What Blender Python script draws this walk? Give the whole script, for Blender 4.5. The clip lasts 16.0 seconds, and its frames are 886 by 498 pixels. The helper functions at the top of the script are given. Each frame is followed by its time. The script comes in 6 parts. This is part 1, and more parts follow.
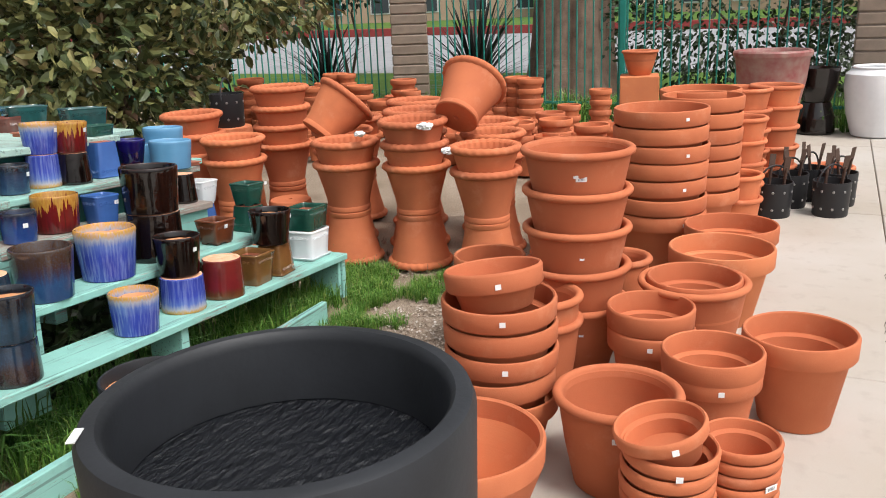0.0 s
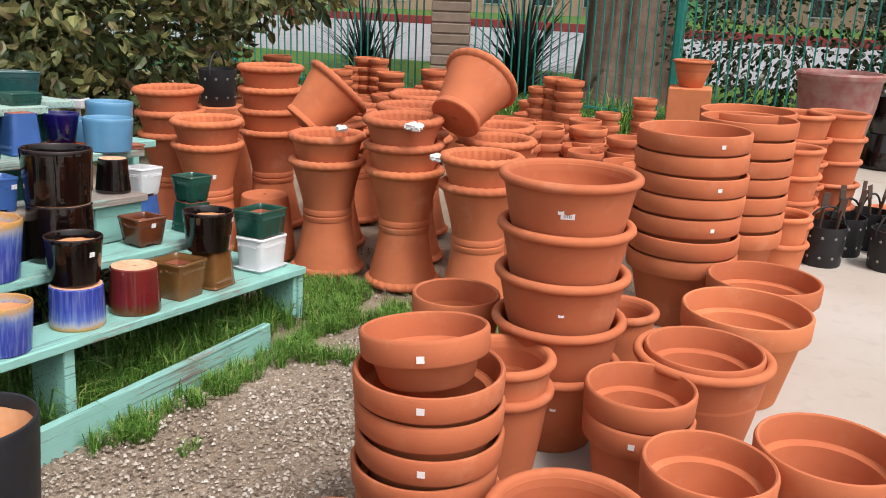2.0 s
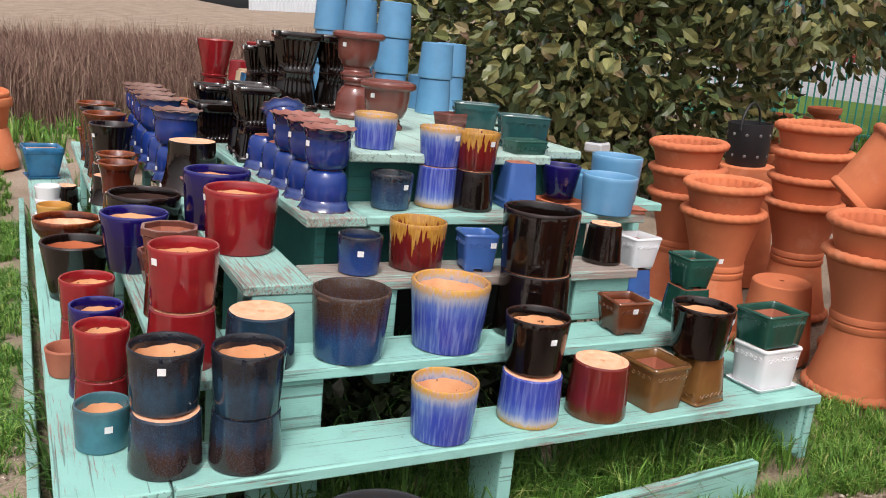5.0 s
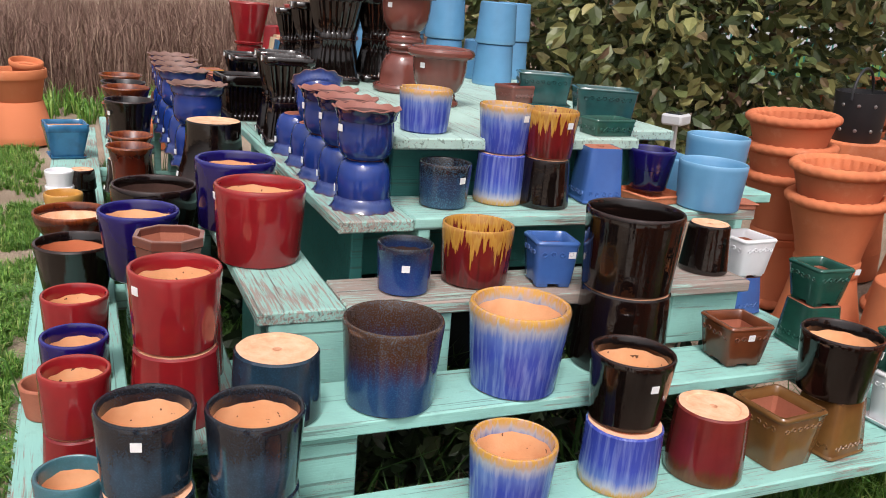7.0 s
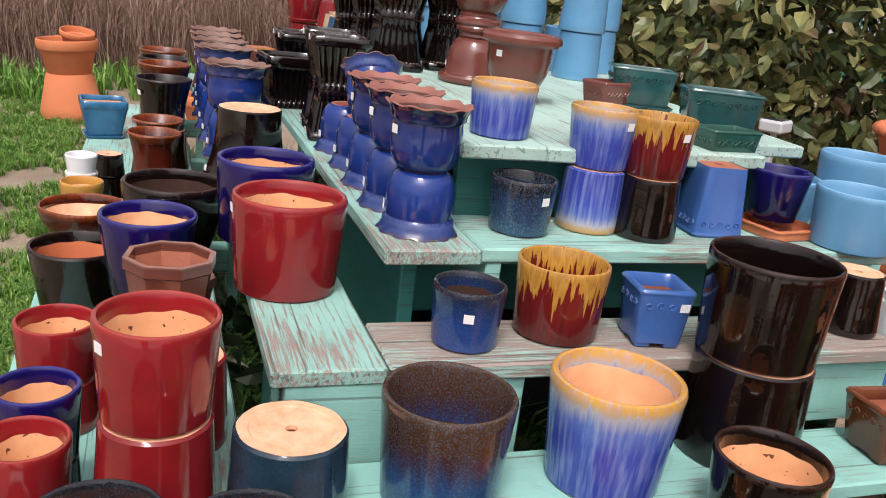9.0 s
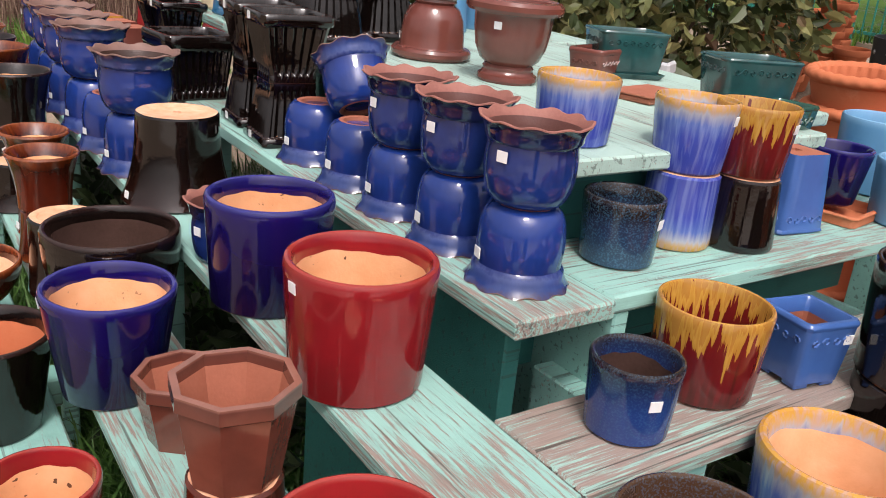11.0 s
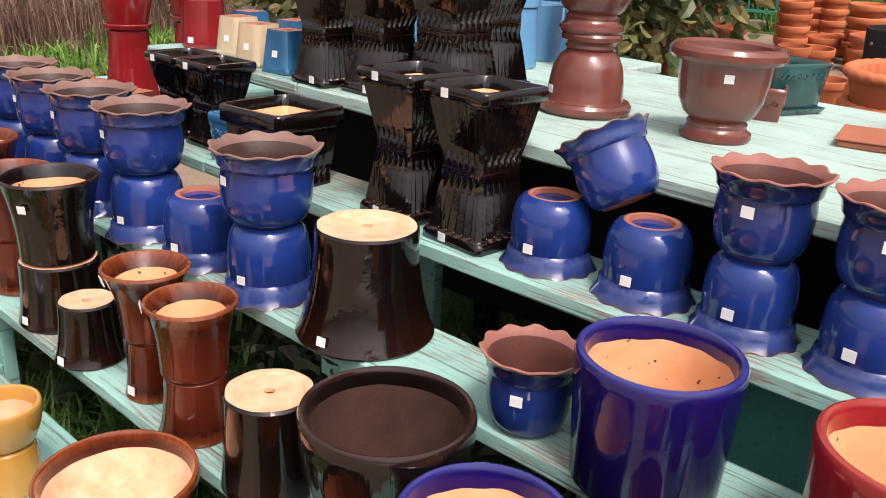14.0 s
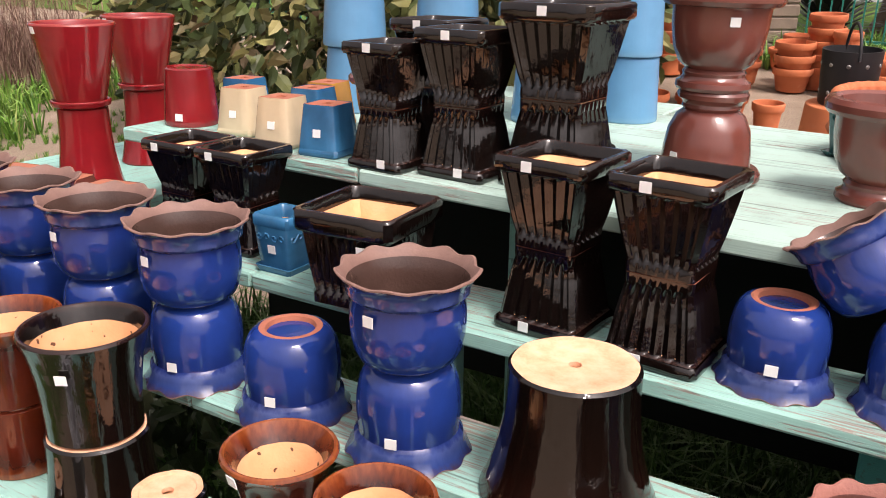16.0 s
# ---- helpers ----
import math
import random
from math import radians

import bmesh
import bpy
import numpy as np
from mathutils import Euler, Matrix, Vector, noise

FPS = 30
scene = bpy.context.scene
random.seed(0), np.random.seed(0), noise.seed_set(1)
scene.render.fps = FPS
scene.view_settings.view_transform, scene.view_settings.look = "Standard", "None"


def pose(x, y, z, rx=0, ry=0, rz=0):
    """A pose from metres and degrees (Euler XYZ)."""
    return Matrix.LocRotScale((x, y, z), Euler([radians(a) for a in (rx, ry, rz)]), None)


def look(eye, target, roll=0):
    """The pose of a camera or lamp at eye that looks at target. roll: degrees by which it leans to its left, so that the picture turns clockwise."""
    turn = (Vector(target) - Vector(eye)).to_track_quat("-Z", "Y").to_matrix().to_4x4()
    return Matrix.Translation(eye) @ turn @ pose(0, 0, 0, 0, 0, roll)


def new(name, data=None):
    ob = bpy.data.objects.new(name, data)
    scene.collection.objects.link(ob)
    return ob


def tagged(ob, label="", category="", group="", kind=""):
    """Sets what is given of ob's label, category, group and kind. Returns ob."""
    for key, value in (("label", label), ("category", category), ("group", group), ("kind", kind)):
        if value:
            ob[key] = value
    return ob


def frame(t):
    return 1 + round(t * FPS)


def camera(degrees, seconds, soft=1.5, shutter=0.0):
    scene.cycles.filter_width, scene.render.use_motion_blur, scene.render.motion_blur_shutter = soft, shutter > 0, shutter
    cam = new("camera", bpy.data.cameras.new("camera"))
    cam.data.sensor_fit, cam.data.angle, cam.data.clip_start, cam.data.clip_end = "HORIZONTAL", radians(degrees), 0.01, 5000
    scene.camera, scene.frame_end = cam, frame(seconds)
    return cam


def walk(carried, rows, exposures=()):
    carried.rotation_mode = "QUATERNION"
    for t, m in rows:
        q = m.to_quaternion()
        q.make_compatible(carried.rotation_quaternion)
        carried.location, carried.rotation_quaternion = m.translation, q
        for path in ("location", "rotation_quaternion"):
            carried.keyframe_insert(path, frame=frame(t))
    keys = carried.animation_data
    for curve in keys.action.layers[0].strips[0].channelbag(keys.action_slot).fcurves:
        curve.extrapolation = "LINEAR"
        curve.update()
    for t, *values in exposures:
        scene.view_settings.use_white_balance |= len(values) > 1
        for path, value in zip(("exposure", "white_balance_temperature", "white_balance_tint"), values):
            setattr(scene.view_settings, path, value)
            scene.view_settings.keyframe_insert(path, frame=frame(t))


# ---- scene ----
cam = camera(55.4, 16.0, soft=1.0)
PATH = [
    (0, (0.484, 0.606, 1.586), (2.251, 1.43, 1.139), -1.5),
    (0.5, (0.737, 0.619, 1.557), (2.502, 1.421, 1.066), -1.5),
    (1, (0.962, 0.622, 1.569), (2.735, 1.39, 1.053), -0.8),
    (1.5, (1.17, 0.591, 1.584), (2.934, 1.393, 1.09), 1.8),
    (2, (1.373, 0.628, 1.587), (3.088, 1.545, 1.119), 3.3),
    (2.5, (1.557, 0.72, 1.6), (3.158, 1.826, 1.135), 3.3),
    (3, (1.7, 0.781, 1.604), (3.097, 2.135, 1.141), 3.7),
    (3.5, (1.822, 0.819, 1.609), (3.007, 2.363, 1.149), 4.8),
    (4, (1.901, 0.914, 1.606), (2.965, 2.541, 1.134), 5.1),
    (4.5, (1.943, 1.064, 1.616), (2.913, 2.748, 1.142), 5.3),
    (5, (1.977, 1.187, 1.622), (2.874, 2.914, 1.157), 5.4),
    (5.2, (1.992, 1.23, 1.626), (2.856, 2.971, 1.158), 5.2),
    (7.3, (2.257, 1.841, 1.601), (3.026, 3.6, 1.038), 4.4),
    (7.5, (2.275, 1.883, 1.608), (3.035, 3.644, 1.04), 4.1),
    (8, (2.359, 2.041, 1.597), (3.055, 3.829, 1.031), 4.6),
    (8.5, (2.428, 2.178, 1.587), (3.046, 3.991, 1.013), 6.4),
    (9, (2.395, 2.304, 1.558), (3.054, 4.097, 0.966), 6.8),
    (9.2, (2.338, 2.41, 1.55), (3.061, 4.173, 0.945), 6.4),
    (11.3, (1.964, 3.165, 1.579), (3.12, 4.64, 0.879), 4.9),
    (11.5, (1.903, 3.244, 1.581), (3.11, 4.672, 0.872), 4.3),
    (12, (1.764, 3.403, 1.597), (3.062, 4.737, 0.864), 3.2),
    (12.5, (1.706, 3.56, 1.605), (3.038, 4.864, 0.88), 2.9),
    (13, (1.67, 3.748, 1.625), (3.029, 5.038, 0.926), 2.9),
    (13.5, (1.642, 3.889, 1.627), (3.027, 5.16, 0.944), 3.5),
    (14, (1.582, 4.088, 1.646), (2.983, 5.338, 0.956), 2.6),
    (14.5, (1.559, 4.273, 1.653), (2.994, 5.472, 0.944), 1.9),
    (15, (1.598, 4.483, 1.669), (3.068, 5.649, 0.976), 2.1),
    (15.5, (1.594, 4.67, 1.668), (3.123, 5.777, 1.006), 1.8),
    (16, (1.532, 4.864, 1.695), (3.157, 5.841, 1.061), 0.5),
]
# the display stand leans a little against the level yard: LEVEL turns its frame into the world's
PIVOT = Vector((3.3, 0.4, 0.0))
LEVEL = Matrix.Translation(PIVOT) @ Vector((-0.058, -0.012, 1.0)).rotation_difference(Vector((0, 0, 1))).to_matrix().to_4x4() @ Matrix.Translation(-PIVOT)
walk(cam, [(t, LEVEL @ look(eye, target, roll)) for t, eye, target, roll in PATH],
     [(0, 0.44, 6500, 10), (4, 0.36, 6600, 15), (8.5, 0.40, 6650, 16), (11.5, 0.44, 6800, 19), (13.5, 0.62, 6900, 20), (16, 0.80, 7100, 22)])

# ---- light: overcast day ----
world = bpy.data.worlds.new("overcast_sky")
scene.world = world
world.use_nodes = True
wn, wl = world.node_tree.nodes, world.node_tree.links
sky = wn.new("ShaderNodeTexSky")
sky.sky_type, sky.sun_disc = "NISHITA", False
sky.sun_elevation, sky.sun_rotation = radians(52), radians(200)
sky.air_density, sky.dust_density = 1.0, 4.0
grey = wn.new("ShaderNodeHueSaturation")
grey.inputs["Saturation"].default_value = 0.12
wl.new(sky.outputs[0], grey.inputs["Color"])
# an overcast sky is brightest overhead and falls to about a third at the horizon
sky_dir = wn.new("ShaderNodeTexCoord")
split = wn.new("ShaderNodeSeparateXYZ")
wl.new(sky_dir.outputs["Generated"], split.inputs[0])
rise = wn.new("ShaderNodeMapRange")
rise.inputs["From Min"].default_value, rise.inputs["From Max"].default_value = 0.0, 1.0
rise.inputs["To Min"].default_value, rise.inputs["To Max"].default_value = 0.45, 1.35
wl.new(split.outputs["Z"], rise.inputs["Value"])
dome = wn.new("ShaderNodeMix")
dome.data_type, dome.blend_type = "RGBA", "MULTIPLY"
dome.inputs[0].default_value = 1.0
wl.new(grey.outputs[0], dome.inputs[6])
wl.new(rise.outputs[0], dome.inputs[7])
wl.new(dome.outputs[2], wn["Background"].inputs[0])
wn["Background"].inputs[1].default_value = 0.145
sun = new("sun", bpy.data.lights.new("sun", "SUN"))
sun.data.energy, sun.data.angle, sun.data.color = 1.5, radians(11), (1.0, 0.97, 0.92)
sun.matrix_world = look((0, 0, 20), (4, 9, 0))


# ---- materials ----
def ramp(nt, fac, stops, mode="LINEAR"):
    r = nt.nodes.new("ShaderNodeValToRGB")
    r.color_ramp.interpolation = mode
    el = r.color_ramp.elements
    while len(el) < len(stops):
        el.new(0.5)
    for e, (p, c) in zip(el, stops):
        e.position, e.color = p, (c[0], c[1], c[2], 1) if not isinstance(c, float) else (c, c, c, 1)
    if fac is not None:
        nt.links.new(fac, r.inputs[0])
    return r.outputs[0]


def tex(nt, kind, scale, vec, detail=4.0, **more):
    n = nt.nodes.new({"noise": "ShaderNodeTexNoise", "voronoi": "ShaderNodeTexVoronoi", "wave": "ShaderNodeTexWave"}[kind])
    n.inputs["Scale"].default_value = scale
    if "Detail" in n.inputs:
        n.inputs["Detail"].default_value = detail
    for k, v in more.items():
        n.inputs[k].default_value = v
    if vec is not None:
        nt.links.new(vec, n.inputs["Vector"])
    return n.outputs["Fac"] if "Fac" in n.outputs else n.outputs["Distance"]


def coords(nt, which="Object", scale=(1, 1, 1)):
    c = nt.nodes.new("ShaderNodeTexCoord")
    m = nt.nodes.new("ShaderNodeMapping")
    m.inputs["Scale"].default_value = scale
    nt.links.new(c.outputs[which], m.inputs[0])
    return m.outputs[0]


def calc(nt, op, a, b=0.0, clamp=False):
    n = nt.nodes.new("ShaderNodeMath")
    n.operation, n.use_clamp = op, clamp
    for i, v in enumerate((a, b)):
        if isinstance(v, (int, float)):
            n.inputs[i].default_value = v
        else:
            nt.links.new(v, n.inputs[i])
    return n.outputs[0]


def blend(nt, fac, a, b, mode="MIX"):
    n = nt.nodes.new("ShaderNodeMix")
    n.data_type, n.blend_type = "RGBA", mode
    for sock, v in ((n.inputs[0], fac), (n.inputs[6], a), (n.inputs[7], b)):
        if isinstance(v, (int, float)):
            sock.default_value = v
        elif isinstance(v, tuple):
            sock.default_value = (*v[:3], 1)
        else:
            nt.links.new(v, sock)
    return n.outputs[2]


def rnd(nt):
    return nt.nodes.new("ShaderNodeObjectInfo").outputs["Random"]


def surface(name, rough=0.6, spec=0.5, coat=0.0):
    m = bpy.data.materials.new(name)
    m.use_nodes = True
    b = m.node_tree.nodes["Principled BSDF"]
    b.inputs["Roughness"].default_value = rough
    b.inputs["Specular IOR Level"].default_value = spec
    b.inputs["Coat Weight"].default_value = coat
    b.inputs["Coat Roughness"].default_value = 0.03
    return m, m.node_tree, b


def bump(nt, b, h, strength, dist=0.002):
    n = nt.nodes.new("ShaderNodeBump")
    n.inputs["Strength"].default_value, n.inputs["Distance"].default_value = strength, dist
    nt.links.new(h, n.inputs["Height"])
    nt.links.new(n.outputs[0], b.inputs["Normal"])


def speckled(name, base, dark, scale=14, rough=0.75, spec=0.3, grain=160, amount=0.5, vary=0.25, relief=0.3):
    """A matt surface: cloudy stain, fine grain and a change from piece to piece."""
    m, nt, b = surface(name, rough, spec)
    v = coords(nt)
    cloud = tex(nt, "noise", scale, v, 6)
    fine = tex(nt, "noise", grain, v, 3)
    col = blend(nt, ramp(nt, cloud, [(0.32, 1.0), (0.72, 0.0)]), base, dark)
    col = blend(nt, calc(nt, "MULTIPLY", fine, amount), col, tuple(min(1, c * 1.25) for c in base))
    col = blend(nt, calc(nt, "MULTIPLY", rnd(nt), vary), col, dark)
    nt.links.new(col, b.inputs["Base Color"])
    bump(nt, b, fine, relief)
    return m


def flecked_clay(name, base, dark, fleck):
    """Raw clay inside a pot: cloudy, fine-grained, with spatters of glaze."""
    m, nt, b = surface(name, 0.85, 0.2)
    v, rv = coords(nt), rnd(nt)
    shift = nt.nodes.new("ShaderNodeVectorMath")
    shift.operation = "ADD"
    nt.links.new(v, shift.inputs[0])
    nt.links.new(calc(nt, "MULTIPLY", rv, 5.0), shift.inputs[1])
    v = shift.outputs[0]
    fine = tex(nt, "noise", 170, v, 3)
    col = blend(nt, ramp(nt, tex(nt, "noise", 14, v, 6), [(0.32, 1.0), (0.72, 0.0)]), base, dark)
    col = blend(nt, calc(nt, "MULTIPLY", rv, 0.3), col, dark)
    spots = ramp(nt, tex(nt, "noise", 75, v, 1), [(0.71, 0.0), (0.73, 1.0)])
    col = blend(nt, calc(nt, "MULTIPLY", spots, ramp(nt, rv, [(0.45, 0.0), (0.55, 0.9)])), col, fleck)
    nt.links.new(col, b.inputs["Base Color"])
    bump(nt, b, fine, 0.3)
    return m


def terracotta(name, base, dark, bloom):
    m, nt, b = surface(name, 0.82, 0.25)
    v = coords(nt)
    rv = rnd(nt)
    shift = nt.nodes.new("ShaderNodeVectorMath")
    shift.operation = "ADD"
    nt.links.new(v, shift.inputs[0])
    nt.links.new(calc(nt, "MULTIPLY", rv, 7.0), shift.inputs[1])
    v = shift.outputs[0]
    cloud = tex(nt, "noise", 6, v, 6)
    fine = tex(nt, "noise", 220, v, 2)
    rings = tex(nt, "noise", 1, coords(nt, "Object", (0.5, 0.5, 120)), 2)
    col = blend(nt, ramp(nt, cloud, [(0.3, 0.0), (0.75, 0.75)]), base, dark)
    col = blend(nt, calc(nt, "MULTIPLY", rv, 0.85), col, dark)
    salt = ramp(nt, tex(nt, "noise", 4.5, v, 8, Roughness=0.7), [(0.56, 0.0), (0.74, 0.45)])
    col = blend(nt, salt, col, bloom)
    col = blend(nt, calc(nt, "MULTIPLY", fine, 0.18), col, bloom)
    nt.links.new(col, b.inputs["Base Color"])
    bump(nt, b, calc(nt, "ADD", fine, calc(nt, "MULTIPLY", rings, 0.8)), 0.25, 0.0015)
    return m


def glaze(name, stops, streak=0.0, speck=0.0, rough=0.12, pitch=42, dark=0.25, drip=0.0, relief=0.15):
    """A fired glaze. stops: colours from foot (0) to lip (1); streak: runs of glaze; speck: mottling."""
    m, nt, b = surface(name, rough, 0.68, 0.0)
    c = nt.nodes.new("ShaderNodeTexCoord")
    sep = nt.nodes.new("ShaderNodeSeparateXYZ")
    nt.links.new(c.outputs["Generated"], sep.inputs[0])
    rv = rnd(nt)
    add = nt.nodes.new("ShaderNodeVectorMath")
    add.operation = "ADD"
    nt.links.new(coords(nt), add.inputs[0])
    nt.links.new(calc(nt, "MULTIPLY", rv, 9.0), add.inputs[1])
    v = add.outputs[0]
    stretch = nt.nodes.new("ShaderNodeMapping")
    stretch.inputs["Scale"].default_value = (pitch * 2.2, pitch * 2.2, 6)
    nt.links.new(v, stretch.inputs[0])
    runs = tex(nt, "noise", 1, stretch.outputs[0], 3)
    h = calc(nt, "ADD", sep.outputs[2], calc(nt, "MULTIPLY", calc(nt, "SUBTRACT", runs, 0.5), drip))
    col = ramp(nt, h, stops)
    cloud = tex(nt, "noise", 16, v, 5)
    if streak:
        col = blend(nt, calc(nt, "MULTIPLY", ramp(nt, runs, [(0.45, 0.0), (0.68, 1.0)]), streak), col, (0.33, 0.40, 0.66))
    if speck:
        sp = tex(nt, "noise", 260, v, 2)
        col = blend(nt, calc(nt, "MULTIPLY", ramp(nt, sp, [(0.48, 0.0), (0.66, 1.0)]), speck), col, (0.07, 0.22, 0.36))
    col = blend(nt, calc(nt, "MULTIPLY", ramp(nt, cloud, [(0.3, 1.0), (0.6, 0.0)]), dark), col, (0.01, 0.008, 0.008))
    nt.links.new(col, b.inputs["Base Color"])
    nt.links.new(ramp(nt, cloud, [(0.3, rough * 0.6), (0.8, rough * 0.6 + 0.05)]), b.inputs["Roughness"])
    bump(nt, b, calc(nt, "ADD", cloud, calc(nt, "MULTIPLY", runs, 0.4)), relief, 0.006)
    return m


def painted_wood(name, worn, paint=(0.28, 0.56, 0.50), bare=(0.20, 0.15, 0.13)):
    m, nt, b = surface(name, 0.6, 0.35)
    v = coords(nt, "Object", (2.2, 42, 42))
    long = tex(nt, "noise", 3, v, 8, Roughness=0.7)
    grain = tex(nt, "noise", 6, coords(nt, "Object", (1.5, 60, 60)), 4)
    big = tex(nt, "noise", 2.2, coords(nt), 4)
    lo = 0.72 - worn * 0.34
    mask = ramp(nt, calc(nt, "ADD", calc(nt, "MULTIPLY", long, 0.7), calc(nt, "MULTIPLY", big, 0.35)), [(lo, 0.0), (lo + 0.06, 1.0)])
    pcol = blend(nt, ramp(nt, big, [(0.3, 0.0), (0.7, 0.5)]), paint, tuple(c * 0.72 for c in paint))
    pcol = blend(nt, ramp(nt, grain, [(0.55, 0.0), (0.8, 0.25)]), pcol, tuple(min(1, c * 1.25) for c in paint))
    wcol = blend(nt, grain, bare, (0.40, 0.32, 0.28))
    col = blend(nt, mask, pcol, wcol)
    # open cracks along the grain, and grimy patches
    split_at = tex(nt, "noise", 1, coords(nt, "Object", (1.3, 75, 75)), 3)
    cracks = calc(nt, "MULTIPLY", ramp(nt, split_at, [(0.60, 0.0), (0.64, 1.0)]), 0.3 + 0.6 * worn, True)
    col = blend(nt, cracks, col, (0.055, 0.05, 0.042))
    grime = ramp(nt, tex(nt, "noise", 9, coords(nt), 7, Roughness=0.7), [(0.52, 0.0), (0.75, 0.45)])
    col = blend(nt, grime, col, tuple(c * 0.5 for c in paint))
    nt.links.new(col, b.inputs["Base Color"])
    bump(nt, b, calc(nt, "SUBTRACT", calc(nt, "SUBTRACT", grain, mask), cracks), 0.5, 0.002)
    return m


def plain(name, col, rough=0.6, spec=0.4, var=0.2, scale=20, metal=0.0):
    m, nt, b = surface(name, rough, spec)
    n = tex(nt, "noise", scale, coords(nt), 5)
    nt.links.new(blend(nt, calc(nt, "MULTIPLY", n, var * 2), col, tuple(c * 0.55 for c in col)), b.inputs["Base Color"])
    b.inputs["Metallic"].default_value = metal
    bump(nt, b, n, 0.15)
    return m


def leafy(name, stops, rough=0.45, spec=0.4):
    m, nt, b = surface(name, rough, spec)
    r = nt.nodes.new("ShaderNodeNewGeometry").outputs["Random Per Island"]
    col = ramp(nt, r, stops)
    nt.links.new(col, b.inputs["Base Color"])
    b.inputs["Transmission Weight"].default_value = 0.0
    return m


TERRA = terracotta("terracotta_new", (0.60, 0.180, 0.075), (0.44, 0.118, 0.05), (0.64, 0.29, 0.17))
TERRA_IN = terracotta("terracotta_orange", (0.66, 0.22, 0.085), (0.54, 0.16, 0.07), (0.68, 0.34, 0.2))
TERRA_OLD = terracotta("terracotta_weathered", (0.68, 0.20, 0.078), (0.44, 0.115, 0.05), (0.70, 0.34, 0.21))
CLAY = flecked_clay("raw_tan_clay", (0.82, 0.49, 0.28), (0.70, 0.35, 0.17), (0.05, 0.02, 0.012))
CLAY_PALE = speckled("raw_pale_clay", (0.78, 0.49, 0.33), (0.64, 0.27, 0.14), 26, 0.85, 0.2)
CLAY_RED = speckled("raw_red_clay", (0.40, 0.14, 0.085), (0.30, 0.10, 0.06), 16, 0.7, 0.3)
# glossy brown of the insides, with some of the hollow's shading in the colour
CLAY_BROWN = speckled("glossy_brown_inside", (0.075, 0.042, 0.034), (0.04, 0.022, 0.018), 16, 0.14, 0.5)
RIM_PINK = speckled("pink_bare_rim", (0.34, 0.145, 0.115), (0.25, 0.10, 0.08), 30, 0.6, 0.3)
RIM_BROWN = speckled("brown_bare_rim", (0.24, 0.14, 0.115), (0.16, 0.09, 0.075), 30, 0.55, 0.3)
BLACK = glaze("black_glaze", [(0.0, (0.007, 0.003, 0.0025)), (0.5, (0.005, 0.003, 0.0025)), (0.95, (0.006, 0.0035, 0.003)), (1.0, (0.03, 0.013, 0.010))], rough=0.07, dark=0.0, relief=0.3)
BLACKBROWN = glaze("black_brown_glaze", [(0.0, (0.004, 0.0025, 0.002)), (0.6, (0.006, 0.0028, 0.002)), (1.0, (0.016, 0.005, 0.0035))], rough=0.08, dark=0.0, relief=0.2)
RED = glaze("oxblood_red_glaze", [(0.0, (0.20, 0.010, 0.012)), (0.5, (0.24, 0.011, 0.015)), (0.96, (0.26, 0.013, 0.017)), (1.0, (0.32, 0.04, 0.03))], rough=0.12, dark=0.18)
COBALT = glaze("cobalt_glaze", [(0.0, (0.004, 0.002, 0.022)), (0.5, (0.006, 0.003, 0.05)), (0.95, (0.008, 0.004, 0.09)), (1.0, (0.03, 0.03, 0.18))], rough=0.09, dark=0.15)
BLUE = glaze("bright_blue_glaze", [(0.0, (0.010, 0.036, 0.20)), (0.5, (0.012, 0.038, 0.21)), (0.74, (0.010, 0.026, 0.15)), (0.8, (0.05, 0.08, 0.24)), (0.93, (0.02, 0.045, 0.18)), (1.0, (0.05, 0.03, 0.06))], rough=0.07, drip=0.12, dark=0.25)
PERI = glaze("periwinkle_ochre_glaze", [(0.0, (0.035, 0.055, 0.31)), (0.5, (0.042, 0.07, 0.37)), (0.72, (0.10, 0.16, 0.45)), (0.86, (0.38, 0.38, 0.42)), (0.93, (0.54, 0.30, 0.06)), (1.0, (0.52, 0.25, 0.035))], streak=0.34, drip=0.28, dark=0.1)
DRIP = glaze("ochre_over_oxblood_glaze", [(0.0, (0.08, 0.010, 0.008)), (0.3, (0.13, 0.009, 0.010)), (0.66, (0.14, 0.010, 0.010)), (0.70, (0.42, 0.20, 0.03)), (0.9, (0.50, 0.27, 0.05)), (0.97, (0.40, 0.17, 0.03)), (1.0, (0.42, 0.20, 0.04))], drip=1.5, dark=0.2)
SPECK = glaze("speckled_night_blue_glaze", [(0.0, (0.02, 0.05, 0.10)), (0.6, (0.02, 0.03, 0.07)), (0.85, (0.012, 0.012, 0.016)), (1.0, (0.03, 0.02, 0.018))], speck=0.34, dark=0.1)
# pink clay inside, darkened so the colour carries the shading of the hollow
INNER_PINK = speckled("glossy_shaded_pink_inside", (0.13, 0.05, 0.04), (0.08, 0.03, 0.025), 16, 0.3, 0.4)
INK = glaze("ink_blue_glaze", [(0.0, (0.02, 0.05, 0.20)), (0.5, (0.015, 0.04, 0.17)), (0.85, (0.01, 0.018, 0.06)), (1.0, (0.02, 0.014, 0.012))], speck=0.15, dark=0.1)
FADE = glaze("brown_to_blue_glaze", [(0.0, (0.02, 0.05, 0.13)), (0.35, (0.018, 0.055, 0.15)), (0.55, (0.035, 0.022, 0.05)), (0.72, (0.055, 0.022, 0.010)), (1.0, (0.06, 0.03, 0.015))], speck=0.2, drip=0.35, dark=0.1)
